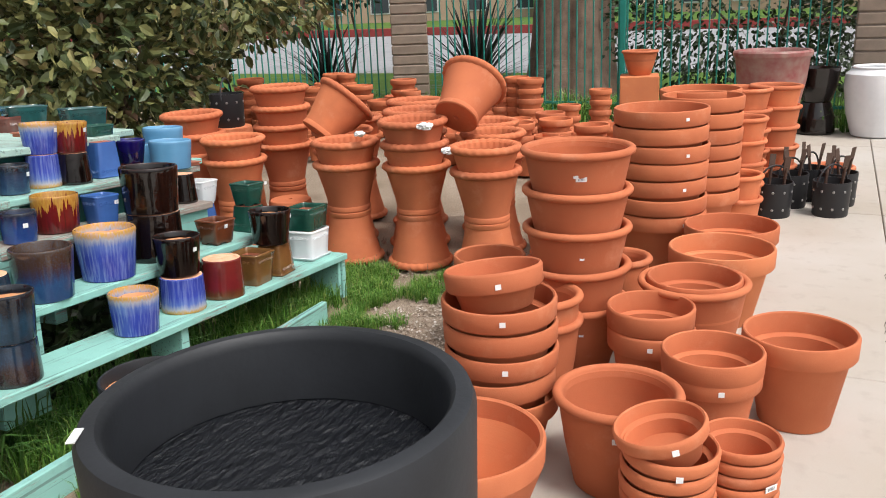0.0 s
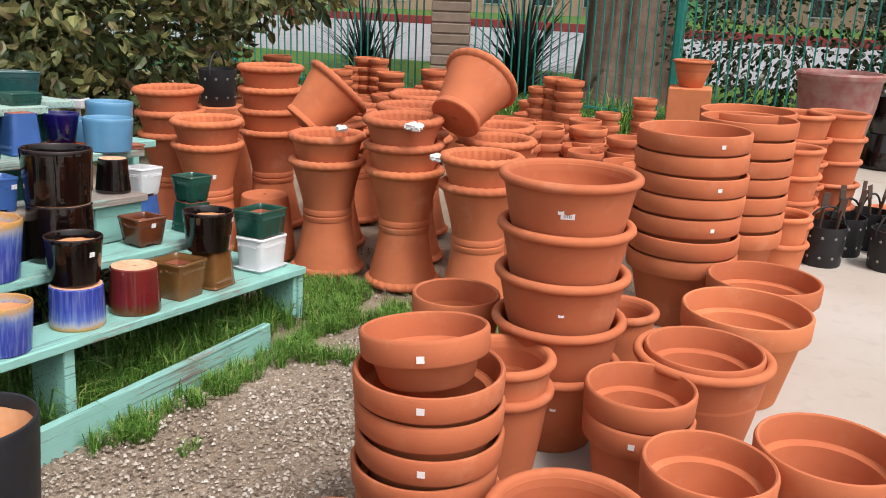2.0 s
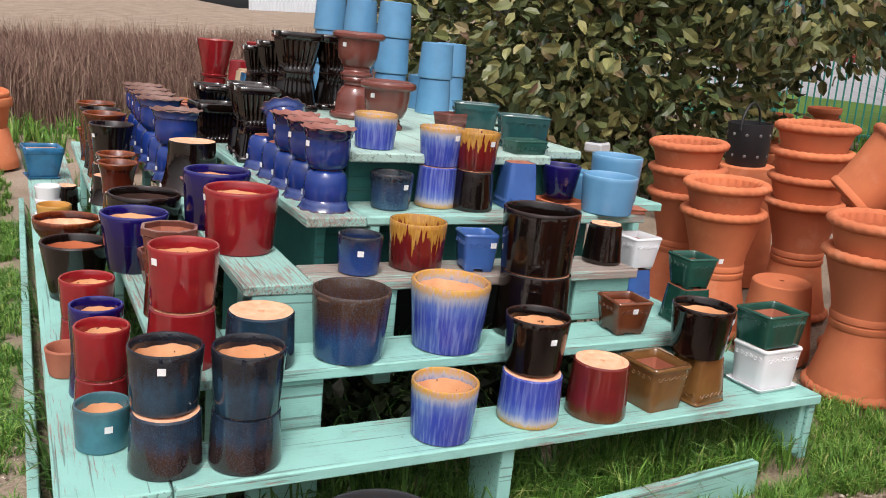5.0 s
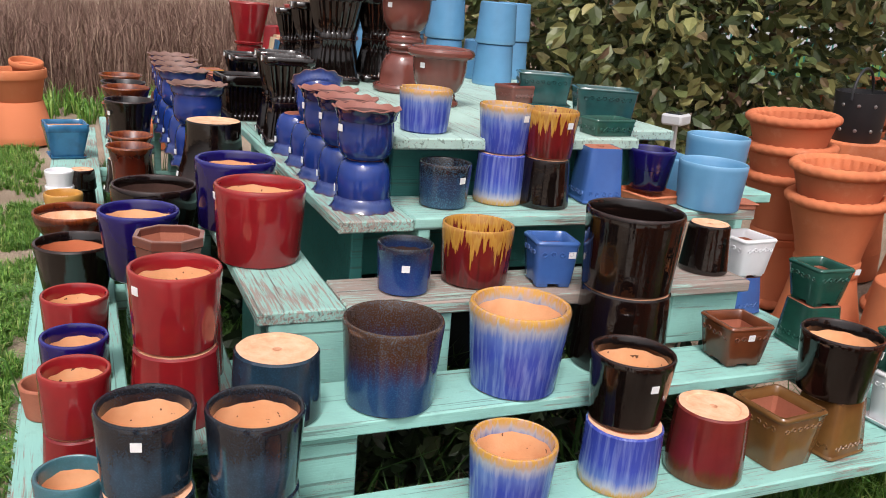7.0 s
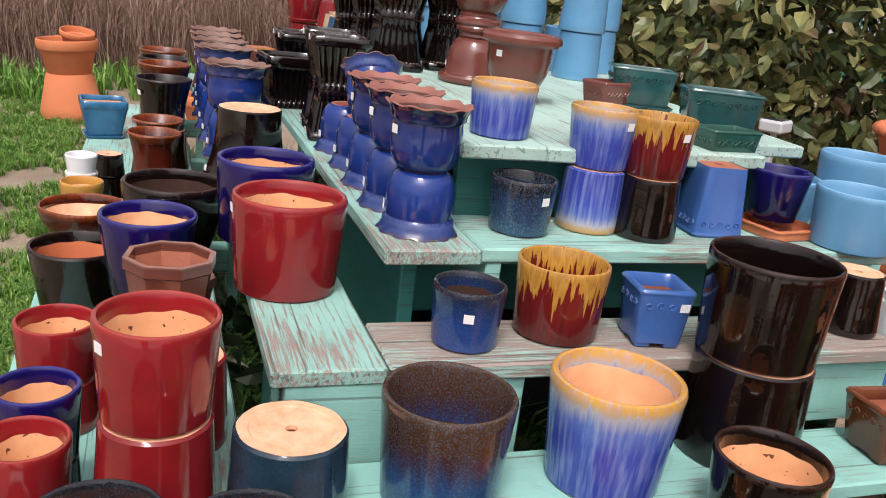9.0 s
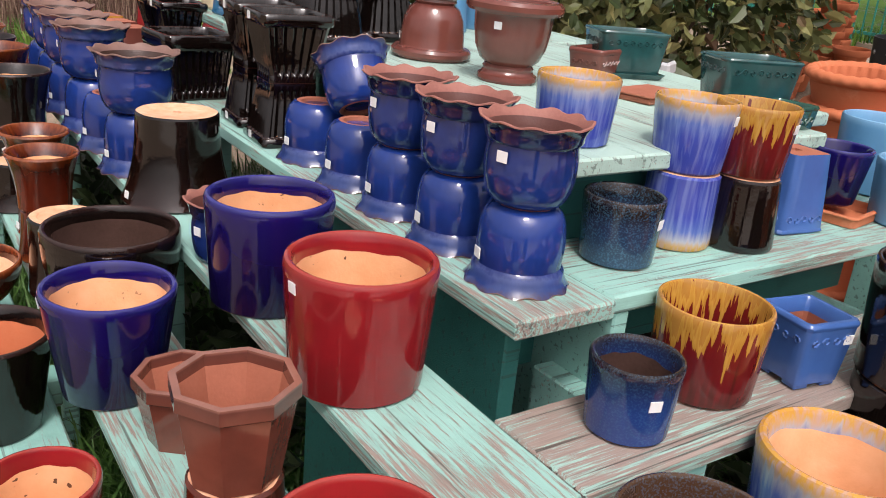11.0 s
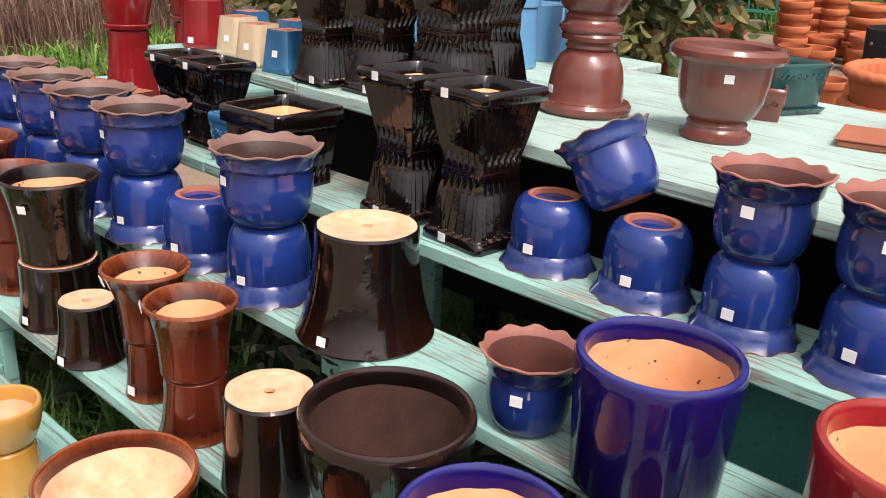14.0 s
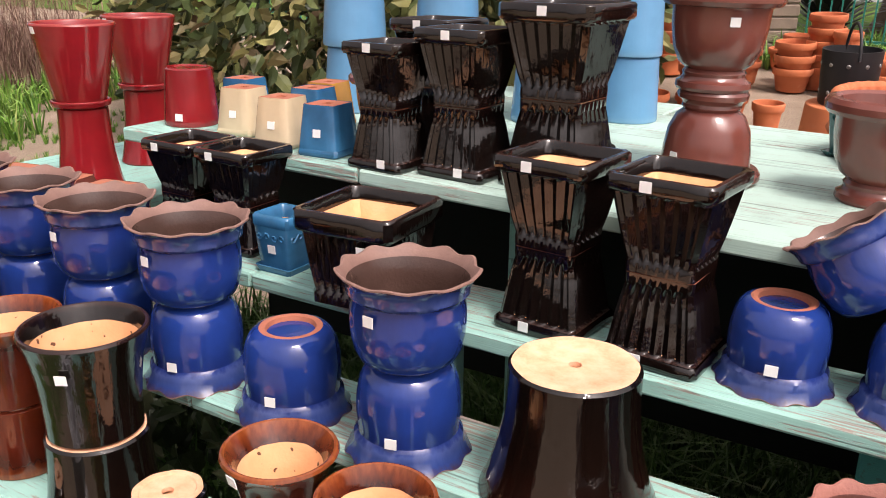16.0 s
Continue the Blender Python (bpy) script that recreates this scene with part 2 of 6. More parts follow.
NAVY = glaze("streaky_navy_glaze", [(0.0, (0.012, 0.03, 0.05)), (0.45, (0.018, 0.05, 0.085)), (0.75, (0.010, 0.011, 0.016)), (1.0, (0.014, 0.014, 0.018))], speck=0.08, drip=0.35, rough=0.12, dark=0.6)
BROWNNAVY = glaze("brown_navy_glaze", [(0.0, (0.012, 0.022, 0.04)), (0.35, (0.02, 0.038, 0.07)), (0.6, (0.04, 0.018, 0.013)), (1.0, (0.026, 0.014, 0.011))], speck=0.14, drip=0.35, rough=0.12, dark=0.5)
TEAL = glaze("teal_glaze", [(0.0, (0.04, 0.16, 0.20)), (0.7, (0.04, 0.17, 0.21)), (1.0, (0.05, 0.13, 0.15))], speck=0.2, rough=0.2)
GREEN = glaze("dark_green_glaze", [(0.0, (0.012, 0.066, 0.048)), (0.6, (0.014, 0.075, 0.054)), (1.0, (0.02, 0.095, 0.07))], rough=0.16, dark=0.3)
SEA = glaze("sea_green_glaze", [(0.0, (0.013, 0.062, 0.064)), (1.0, (0.02, 0.088, 0.088))], rough=0.14, dark=0.35)
WHITE = glaze("white_glaze", [(0.0, (0.72, 0.73, 0.76)), (1.0, (0.78, 0.78, 0.80))], rough=0.2, dark=0.04)
TAN = glaze("tan_brown_glaze", [(0.0, (0.17, 0.075, 0.022)), (0.8, (0.18, 0.085, 0.025)), (1.0, (0.14, 0.06, 0.02))], rough=0.2, dark=0.2)
RUST = glaze("rust_brown_glaze", [(0.0, (0.11, 0.03, 0.012)), (1.0, (0.17, 0.05, 0.02))], rough=0.18, dark=0.3)
RUSTPINK = glaze("pink_brown_glaze", [(0.0, (0.20, 0.055, 0.035)), (0.8, (0.16, 0.045, 0.03)), (0.97, (0.12, 0.04, 0.03)), (1.0, (0.26, 0.11, 0.08))], rough=0.12, dark=0.25)
AMBER = glaze("amber_brown_glaze", [(0.0, (0.10, 0.016, 0.006)), (0.5, (0.085, 0.012, 0.005)), (0.8, (0.045, 0.008, 0.004)), (0.93, (0.15, 0.03, 0.008)), (1.0, (0.24, 0.06, 0.016))], rough=0.08, dark=0.35, drip=0.2, relief=0.16)
URN = glaze("red_brown_satin_glaze", [(0.0, (0.15, 0.042, 0.032)), (1.0, (0.18, 0.055, 0.042))], rough=0.28, dark=0.2)
SKY = glaze("sky_blue_glaze", [(0.0, (0.10, 0.27, 0.46)), (0.9, (0.11, 0.30, 0.50)), (1.0, (0.16, 0.36, 0.55))], rough=0.38, dark=0.08)
MIDBLUE = glaze("mid_blue_glaze", [(0.0, (0.045, 0.12, 0.36)), (1.0, (0.05, 0.13, 0.38))], rough=0.22, dark=0.15)
SLATE = glaze("slate_blue_glaze", [(0.0, (0.02, 0.12, 0.26)), (1.0, (0.03, 0.16, 0.32))], rough=0.22, dark=0.3)
CREAM = glaze("cream_glaze", [(0.0, (0.58, 0.46, 0.30)), (1.0, (0.62, 0.50, 0.34))], rough=0.2, dark=0.1)
OCHRE = glaze("ochre_glaze", [(0.0, (0.45, 0.22, 0.04)), (1.0, (0.50, 0.26, 0.06))], rough=0.2, dark=0.15)
OXDIP = glaze("oxblood_with_tan_foot_glaze", [(0.0, (0.16, 0.02, 0.016)), (0.72, (0.15, 0.012, 0.016)), (0.82, (0.11, 0.03, 0.012)), (1.0, (0.14, 0.06, 0.02))], drip=0.25, dark=0.25)
PLUM = glaze("plum_rim_blue_glaze", [(0.0, (0.010, 0.034, 0.19)), (0.55, (0.010, 0.030, 0.16)), (0.85, (0.010, 0.016, 0.08)), (0.97, (0.014, 0.014, 0.05)), (1.0, (0.10, 0.04, 0.03))], rough=0.1, dark=0.3)
CHARCOAL = speckled("charcoal_fibre", (0.022, 0.024, 0.029), (0.010, 0.011, 0.013), 6, 0.55, 0.4, 90, 0.3, 0.0, 0.2)
PAPER = plain("white_sticker", (0.80, 0.80, 0.80), 0.6, 0.3, 0.05)
PRINT = plain("grey_print", (0.25, 0.25, 0.28), 0.7, 0.2, 0.05)
WOOD = painted_wood("turquoise_paint", 0.40)
WOOD_WORN = painted_wood("worn_turquoise_paint", 0.54, (0.30, 0.55, 0.49))
WOOD_PALE = painted_wood("pale_bleached_turquoise_paint", 0.42, (0.40, 0.57, 0.51))
# darker teal than the treads, for risers and corner panels below steps 3 to 5
DEEP_TEAL = painted_wood("deep_teal_board", 0.18, (0.035, 0.19, 0.17), (0.10, 0.09, 0.08))
WOOD_BARE = painted_wood("greyed_wood_with_paint_rests", 0.80, (0.34, 0.56, 0.50))
# near black: dark-stained boards, and the shade behind the stand put into colour
DARKBOARD = plain("dark_stain_and_shade_board", (0.012, 0.016, 0.014), 0.8, 0.2)
LEATHER = plain("black_rubber", (0.022, 0.022, 0.025), 0.5, 0.4, 0.3)
STEEL = plain("dull_steel", (0.35, 0.34, 0.33), 0.4, 0.5, 0.2, 30, 0.9)
RUSTY = plain("rusty_iron", (0.10, 0.06, 0.045), 0.7, 0.3, 0.4, 40)
FENCE = plain("teal_fence_paint", (0.02, 0.24, 0.20), 0.4, 0.5, 0.15)
BLOCK = speckled("grey_tan_block", (0.27, 0.21, 0.165), (0.19, 0.15, 0.12), 7, 0.9, 0.2)
MORTAR = speckled("mortar", (0.20, 0.17, 0.15), (0.14, 0.12, 0.10), 12, 0.95, 0.1)
BARK = speckled("bark", (0.23, 0.155, 0.12), (0.10, 0.065, 0.05), 5, 0.9, 0.2, 40, 0.5, 0.0, 0.9)
TWIG = plain("twig", (0.10, 0.07, 0.05), 0.8, 0.2)
LEAF = leafy("shrub_leaves", [(0.0, (0.022, 0.038, 0.012)), (0.25, (0.065, 0.09, 0.03)), (0.6, (0.15, 0.165, 0.06)), (0.88, (0.31, 0.29, 0.11)), (1.0, (0.17, 0.10, 0.07))])
HEDGE = leafy("hedge_leaves", [(0.0, (0.012, 0.022, 0.010)), (0.9, (0.04, 0.06, 0.022)), (0.97, (0.10, 0.11, 0.06)), (1.0, (0.26, 0.25, 0.22))])
GRASS = leafy("grass_blades", [(0.0, (0.04, 0.12, 0.014)), (0.5, (0.095, 0.23, 0.03)), (0.9, (0.19, 0.33, 0.06)), (1.0, (0.36, 0.36, 0.14))], 0.5)
# darkened copy of GRASS: the stand's shade is put into the blade colour
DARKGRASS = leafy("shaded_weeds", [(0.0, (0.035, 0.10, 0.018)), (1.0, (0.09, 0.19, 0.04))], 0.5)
WEEDS = leafy("dry_weeds", [(0.0, (0.10, 0.055, 0.045)), (0.6, (0.19, 0.115, 0.09)), (1.0, (0.34, 0.24, 0.18))], 0.9, 0.1)
FLAX = leafy("flax_leaves", [(0.0, (0.010, 0.012, 0.011)), (1.0, (0.035, 0.035, 0.03))], 0.5)
STRAW = leafy("straw", [(0.0, (0.20, 0.14, 0.10)), (1.0, (0.34, 0.26, 0.18))], 0.9, 0.1)


def concrete():
    m, nt, b = surface("yard_concrete", 0.8, 0.3)
    v = coords(nt)
    big = tex(nt, "noise", 0.8, v, 6)
    mid = tex(nt, "noise", 9, v, 6)
    fine = tex(nt, "noise", 170, v, 2)
    col = blend(nt, ramp(nt, big, [(0.35, 0.0), (0.65, 1.0)]), (0.43, 0.37, 0.31), (0.50, 0.46, 0.42))
    col = blend(nt, ramp(nt, mid, [(0.55, 0.0), (0.8, 0.4)]), col, (0.30, 0.25, 0.21))
    col = blend(nt, calc(nt, "MULTIPLY", fine, 0.2), col, (0.25, 0.22, 0.2))
    nt.links.new(col, b.inputs["Base Color"])
    bump(nt, b, fine, 0.2)
    return m


def dirt():
    m, nt, b = surface("gravelly_dirt", 0.95, 0.15)
    v = coords(nt)
    big = tex(nt, "noise", 1.3, v, 6)
    grit = tex(nt, "voronoi", 55, v)
    fine = tex(nt, "noise", 90, v, 4)
    col = blend(nt, ramp(nt, big, [(0.35, 0.0), (0.65, 1.0)]), (0.40, 0.32, 0.25), (0.27, 0.205, 0.15))
    col = blend(nt, ramp(nt, grit, [(0.0, 0.55), (0.35, 0.0)]), col, (0.55, 0.50, 0.44))
    col = blend(nt, ramp(nt, fine, [(0.4, 0.6), (0.6, 0.0)]), col, (0.18, 0.135, 0.10))
    nt.links.new(col, b.inputs["Base Color"])
    bump(nt, b, calc(nt, "ADD", grit, fine), 0.7, 0.008)
    return m


CONCRETE, DIRT = concrete(), dirt()
VERGE = speckled("green_verge", (0.10, 0.17, 0.035), (0.05, 0.10, 0.02), 0.6, 0.9, 0.1, 12, 0.4, 0.0)
ASPHALT = speckled("pale_asphalt", (0.30, 0.30, 0.31), (0.24, 0.24, 0.25), 0.7, 0.9, 0.2, 60, 0.3, 0.0)
KERB_RED = plain("red_kerb_paint", (0.30, 0.05, 0.045), 0.7, 0.3)
STUCCO = plain("tan_stucco", (0.42, 0.30, 0.22), 0.9, 0.2)
GREENWALL = plain("green_awning", (0.14, 0.36, 0.16), 0.8, 0.2)
GLASSY = plain("dark_window", (0.05, 0.06, 0.07), 0.15, 0.5)
TIN = plain("white_corrugated_tin", (0.62, 0.64, 0.66), 0.5, 0.4)


# ---- building blocks ----
def thing(name, m, label, category, group=""):
    ob = new(name)
    ob.empty_display_size = 0.05
    ob.matrix_world = m
    return tagged(ob, label, category, group)


def finish(me, mat, smooth=35):
    if mat and not me.materials:
        me.materials.append(mat)
    if smooth:
        me.polygons.foreach_set("use_smooth", [True] * len(me.polygons))
        me.set_sharp_from_angle(angle=radians(smooth))
    return me


def part(name, bm, mat, parent, label="", m=None, smooth=35):
    """Links a bmesh, or a ready mesh, as one part under a thing or a part."""
    if isinstance(bm, bmesh.types.BMesh):
        me = bpy.data.meshes.new(name)
        bm.to_mesh(me)
        bm.free()
        finish(me, mat, smooth)
    else:
        me = bm
    ob = new(name, me)
    ob.parent = parent
    if m is not None:
        ob.matrix_local = m
    if label:
        ob["label"] = label
    return ob


MESHES = {}


def shared(key, build, mat, smooth=35):
    """A mesh made once for each key and material."""
    k = (key, mat.name)
    if k not in MESHES:
        verts, faces = build()
        me = bpy.data.meshes.new(str(key[0]))
        me.from_pydata(verts, [], faces)
        me.update()
        MESHES[k] = finish(me, mat, smooth)
    return MESHES[k]


def lathe(profile, seg=44, wave=None):
    """Turns a profile of (radius, height) into a skin; wave(angle, radius, height) may move a ring's points."""
    verts, faces, rings = [], [], []
    for r, z in profile:
        if r < 1e-5:
            rings.append([len(verts)])
            verts.append((0, 0, z))
            continue
        ring = []
        for i in range(seg):
            a = 2 * math.pi * i / seg
            rr, zz = wave(a, r, z) if wave else (r, z)
            ring.append(len(verts))
            verts.append((rr * math.cos(a), rr * math.sin(a), zz))
        rings.append(ring)
    for p, q in zip(rings, rings[1:]):
        for i in range(seg):
            j = (i + 1) % seg
            if len(p) == 1:
                faces.append((p[0], q[j], q[i]))
            elif len(q) == 1:
                faces.append((p[i], p[j], q[0]))
            else:
                faces.append((p[i], p[j], q[j], q[i]))
    return verts, faces


def loft(sections, flutes=0, depth=0.0, corner=0.12):
    """Square sections (half width x, half width y, height, fluted?) with rounded corners, joined into a skin."""
    verts, faces, rings = [], [], []
    side = max(6, flutes * 4) if flutes else 4
    for hx, hy, z, fl in sections:
        ring = []
        if hx < 1e-5:
            rings.append([len(verts)])
            verts.append((0, 0, z))
            continue
        c = corner * min(hx, hy)
        for k in range(4):
            ca, sa = (1, 0, -1, 0)[k], (0, 1, 0, -1)[k]
            w, d = (hy, hx) if k % 2 == 0 else (hx, hy)
            for i in range(side + 1):
                u = -1 + 2 * i / side
                off = 0.0
                if fl and abs(u) < 0.97:
                    off = -depth * (0.5 + 0.5 * math.cos(math.pi * flutes * (u + 1) * 1.0)) if flutes else 0
                x, y = d + off, u * (w - c)
                verts.append((ca * x - sa * y, sa * x + ca * y, z))
                ring.append(len(verts) - 1)
        rings.append(ring)
    for p, q in zip(rings, rings[1:]):
        n = max(len(p), len(q))
        for i in range(n):
            j = (i + 1) % n
            if len(p) == 1:
                faces.append((p[0], q[j], q[i]))
            elif len(q) == 1:
                faces.append((p[i], p[j], q[0]))
            else:
                faces.append((p[i], p[j], q[j], q[i]))
    return verts, faces


def box(x0, x1, y0, y1, z0, z1, bevel=0.004):
    bm = bmesh.new()
    bmesh.ops.create_cube(bm, size=1)
    for v in bm.verts:
        v.co = Vector(((x0 + x1) / 2 + v.co.x * (x1 - x0), (y0 + y1) / 2 + v.co.y * (y1 - y0), (z0 + z1) / 2 + v.co.z * (z1 - z0)))
    if bevel:
        bmesh.ops.bevel(bm, geom=bm.edges[:], offset=bevel, segments=1, affect="EDGES")
    return bm


def S(x, y, z, rz=0, rx=0, ry=0):
    """A place on the stand."""
    return LEVEL @ pose(x, y, z, rx, ry, rz)


STAND_Z = {1: 0.42, 2: 0.615, 3: 0.815, 4: 0.985, 5: 1.197}
# the side steps rise a little towards their far end
SLOPE = {1: 0.01, 2: 0.01, 3: 0.01, 4: 0.01, 5: 0.02}
FRONT_Y = {1: 3.27, 2: 3.53, 3: 3.755, 4: 4.03, 5: 4.235}


def step_z(k, y):
    return STAND_Z[k] + SLOPE[k] * (y - FRONT_Y[k])


FLIP = pose(0, 0, 0, 180)


def sticker(pot, r0, r1, z0, z1, z, a, w=0.022, h=0.02, square=False, lean=0):
    """A price sticker on a pot's wall at height z, at the angle a round its axis (degrees, pot's own frame)."""
    k = (z - z0) / max(1e-4, z1 - z0)
    r = r0 + (r1 - r0) * k + 0.0015
    tilt = math.degrees(math.atan2(r1 - r0, z1 - z0))
    me = shared(("price_sticker", w, h), lambda: ([(sx * w / 2, sy * 0.0008, sz * h / 2) for sx in (-1, 1) for sy in (-1, 1) for sz in (-1, 1)],
                                              [(0, 1, 3, 2), (4, 6, 7, 5), (0, 4, 5, 1), (2, 3, 7, 6), (0, 2, 6, 4), (1, 5, 7, 3)]), PAPER, 0)
    part("price_sticker", me, PAPER, pot, "white paper price sticker", pose(0, 0, 0, 0, 0, a) @ pose(0, -r, z, tilt if not lean else lean, 0, 0))


def wall_profile(rb, rt, h, th=0.012, kind="straight", band=0.035, n=9):
    """Outer skin with lip and glazed band inside, and the raw interior below."""
    def r(u):
        if kind == "flare":
            return rb + (rt - rb) * u ** 2.4
        if kind == "belly":
            return rb + (rt - rb) * u + 0.10 * rb * math.sin(math.pi * u)
        if kind == "cup":
            return rb + (rt - rb) * (1 - (1 - u) ** 2.2)
        return rb + (rt - rb) * u
    out = [(0, 0.004), (rb * 0.72, 0.004), (rb * 0.76, 0.0), (rb - 0.006, 0.0), (r(0.015), 0.005)]
    out += [(r(i / n), h * i / n) for i in range(1, n)]
    out += [(r(1) - 0.0005, h - th * 0.55), (r(1) - th * 0.22, h - th * 0.12), (r(1) - th * 0.5, h), (r(1) - th * 0.8, h - th * 0.12), (r(1) - th, h - th * 0.55)]
    top_u = 1 - band / h
    out += [(r(top_u) - th, h - band)]
    inn = [(r(top_u) - th, h - band)] + [(r(u) - th, h * u) for u in (top_u * 0.75, top_u * 0.5, top_u * 0.25)] + [(rb - th, 0.02), (0, 0.018)]
    return out, inn


def glazed_pot(m, rb, rt, h, mat, label, kind="straight", inner=None, up=True, tags=(), th=0.012, band=0.035, foot=CLAY_PALE, group="", name="glazed_pot", rz=0.0):
    """A round glazed pot standing on its foot, or (up=False) on its rim with the raw foot showing."""
    place = m if up else m @ pose(0, 0, h, 180)
    ob = thing(name, place, label, "flower pot", group)
    out, inn = wall_profile(rb, rt, h, th, kind, band)
    key = (round(rb, 3), round(rt, 3), round(h, 3), kind, th, band)
    edge, phase = inn[0][1], 40 * rt + 17 * h

    def run(a, r, z):
        # the glaze inside ends in an uneven line
        if abs(z - edge) > 1e-6 or r > inn[0][0] + 1e-6:
            return r, z
        return r, z + min(band, 0.05) * (0.3 if kind in ("flare", "cup") else 0.8) * (0.10 * math.sin(2 * a + phase) + 0.06 * math.sin(5 * a + 2 * phase) + 0.05 * math.sin(11 * a + phase))
    part("body", shared(("body",) + key, lambda: lathe(out[3:], 56, run), mat), mat, ob)
    part("interior", shared(("interior",) + key, lambda: lathe(inn, 56, run), inner or CLAY), inner or CLAY, ob, "unglazed clay inside")
    hole = [(0.011, 0.012), (0.011, 0.003), (rb * 0.72, 0.003), (rb * 0.76, 0.0), (rb - 0.006, 0.0)] if not up else [(0, 0.004), (rb * 0.72, 0.004), (rb * 0.76, 0.0), (rb - 0.006, 0.0)]

    def worn(a, r, z):
        return (r, z) if r < rb * 0.9 else (r + 0.0018 * math.sin(5 * a) * math.sin(3 * a + 1), z)
    part("foot", shared(("foot", rb, up), lambda: lathe(hole, 44, worn), foot), foot, ob, "unglazed clay foot")
    for a, z in tags:
        sticker(ob, rb, rt, 0, h, z, a) if up else sticker(ob, rb, rt, 0, h, h - z, a)
    return ob


def scalloped_pot(m, rb, rt, h, mat, label, up=True, tags=(), inner=CLAY_BROWN, lobes=11, group="scalloped blue pots"):
    """A bell-shaped pot with a wavy flared rim."""
    place = m if up else m @ pose(0, 0, h, 180)
    ob = thing("scalloped_pot", place, label, "flower pot", group)
    prof = [(0.55, 0.0), (0.62, 0.02), (0.71, 0.08), (0.775, 0.18), (0.815, 0.32), (0.83, 0.46), (0.825, 0.60), (0.805, 0.70), (0.81, 0.74), (0.87, 0.785), (0.885, 0.86), (0.93, 0.93), (1.0, 0.985)]
    prof = [(rt * r * (1 if i else 0.98), h * z) for i, (r, z) in enumerate(prof)]
    lip = [(rt * 1.0, h), (rt * 0.96, h * 1.005), (rt * 0.91, h * 0.97), (rt * 0.86, h * 0.90)]
    inn = [(rt * 0.86, h * 0.90), (rt * 0.76, h * 0.72), (rt * 0.76, h * 0.4), (rt * 0.66, h * 0.14), (0, h * 0.12)]

    def wave(a, r, z):
        k = max(0.0, (z / h - 0.8) / 0.2) * min(1.0, max(0.0, (r / rt - 0.86) / 0.08))
        s = math.cos(lobes * a)
        return r * (1 + 0.03 * k * s), z + 0.018 * h * k * s
    part("body", shared(("body", "scallop", rt, h), lambda: lathe(prof, 88, wave), mat), mat, ob)
    rim = RIM_PINK if inner is INNER_PINK else RIM_BROWN
    part("rim", shared(("rim", "scallop", rt, h), lambda: lathe([prof[-1]] + lip, 88, wave), rim), rim, ob, "bare brown scalloped lip")
    part("interior", shared(("interior", "scallop", rt, h), lambda: lathe(inn, 88, wave), inner), inner, ob)
    part("foot_centre", shared(("foot_centre", rt), lambda: lathe([(0, 0.010), (rt * 0.415, 0.010)]), mat), mat, ob)
    foot = [(rt * 0.40, 0.012), (rt * 0.43, 0.001), (rt * 0.50, -0.001), (rt * 0.552, 0.001)]
    part("foot", shared(("foot", "scallop", rt), lambda: lathe(foot), CLAY_RED), CLAY_RED, ob, "bare clay foot ring")
    for a, z in tags:
        if up:
            sticker(ob, rt * 0.85, rt * 0.85, 0, h, z, a)
        else:
            sticker(ob, rt * 0.90, rt * 0.93, 0.7 * h, 0.9 * h, h - z, a) if z < 0.3 * h else sticker(ob, rt * 0.84, rt * 0.86, 0, h, h - z, a)
    return ob


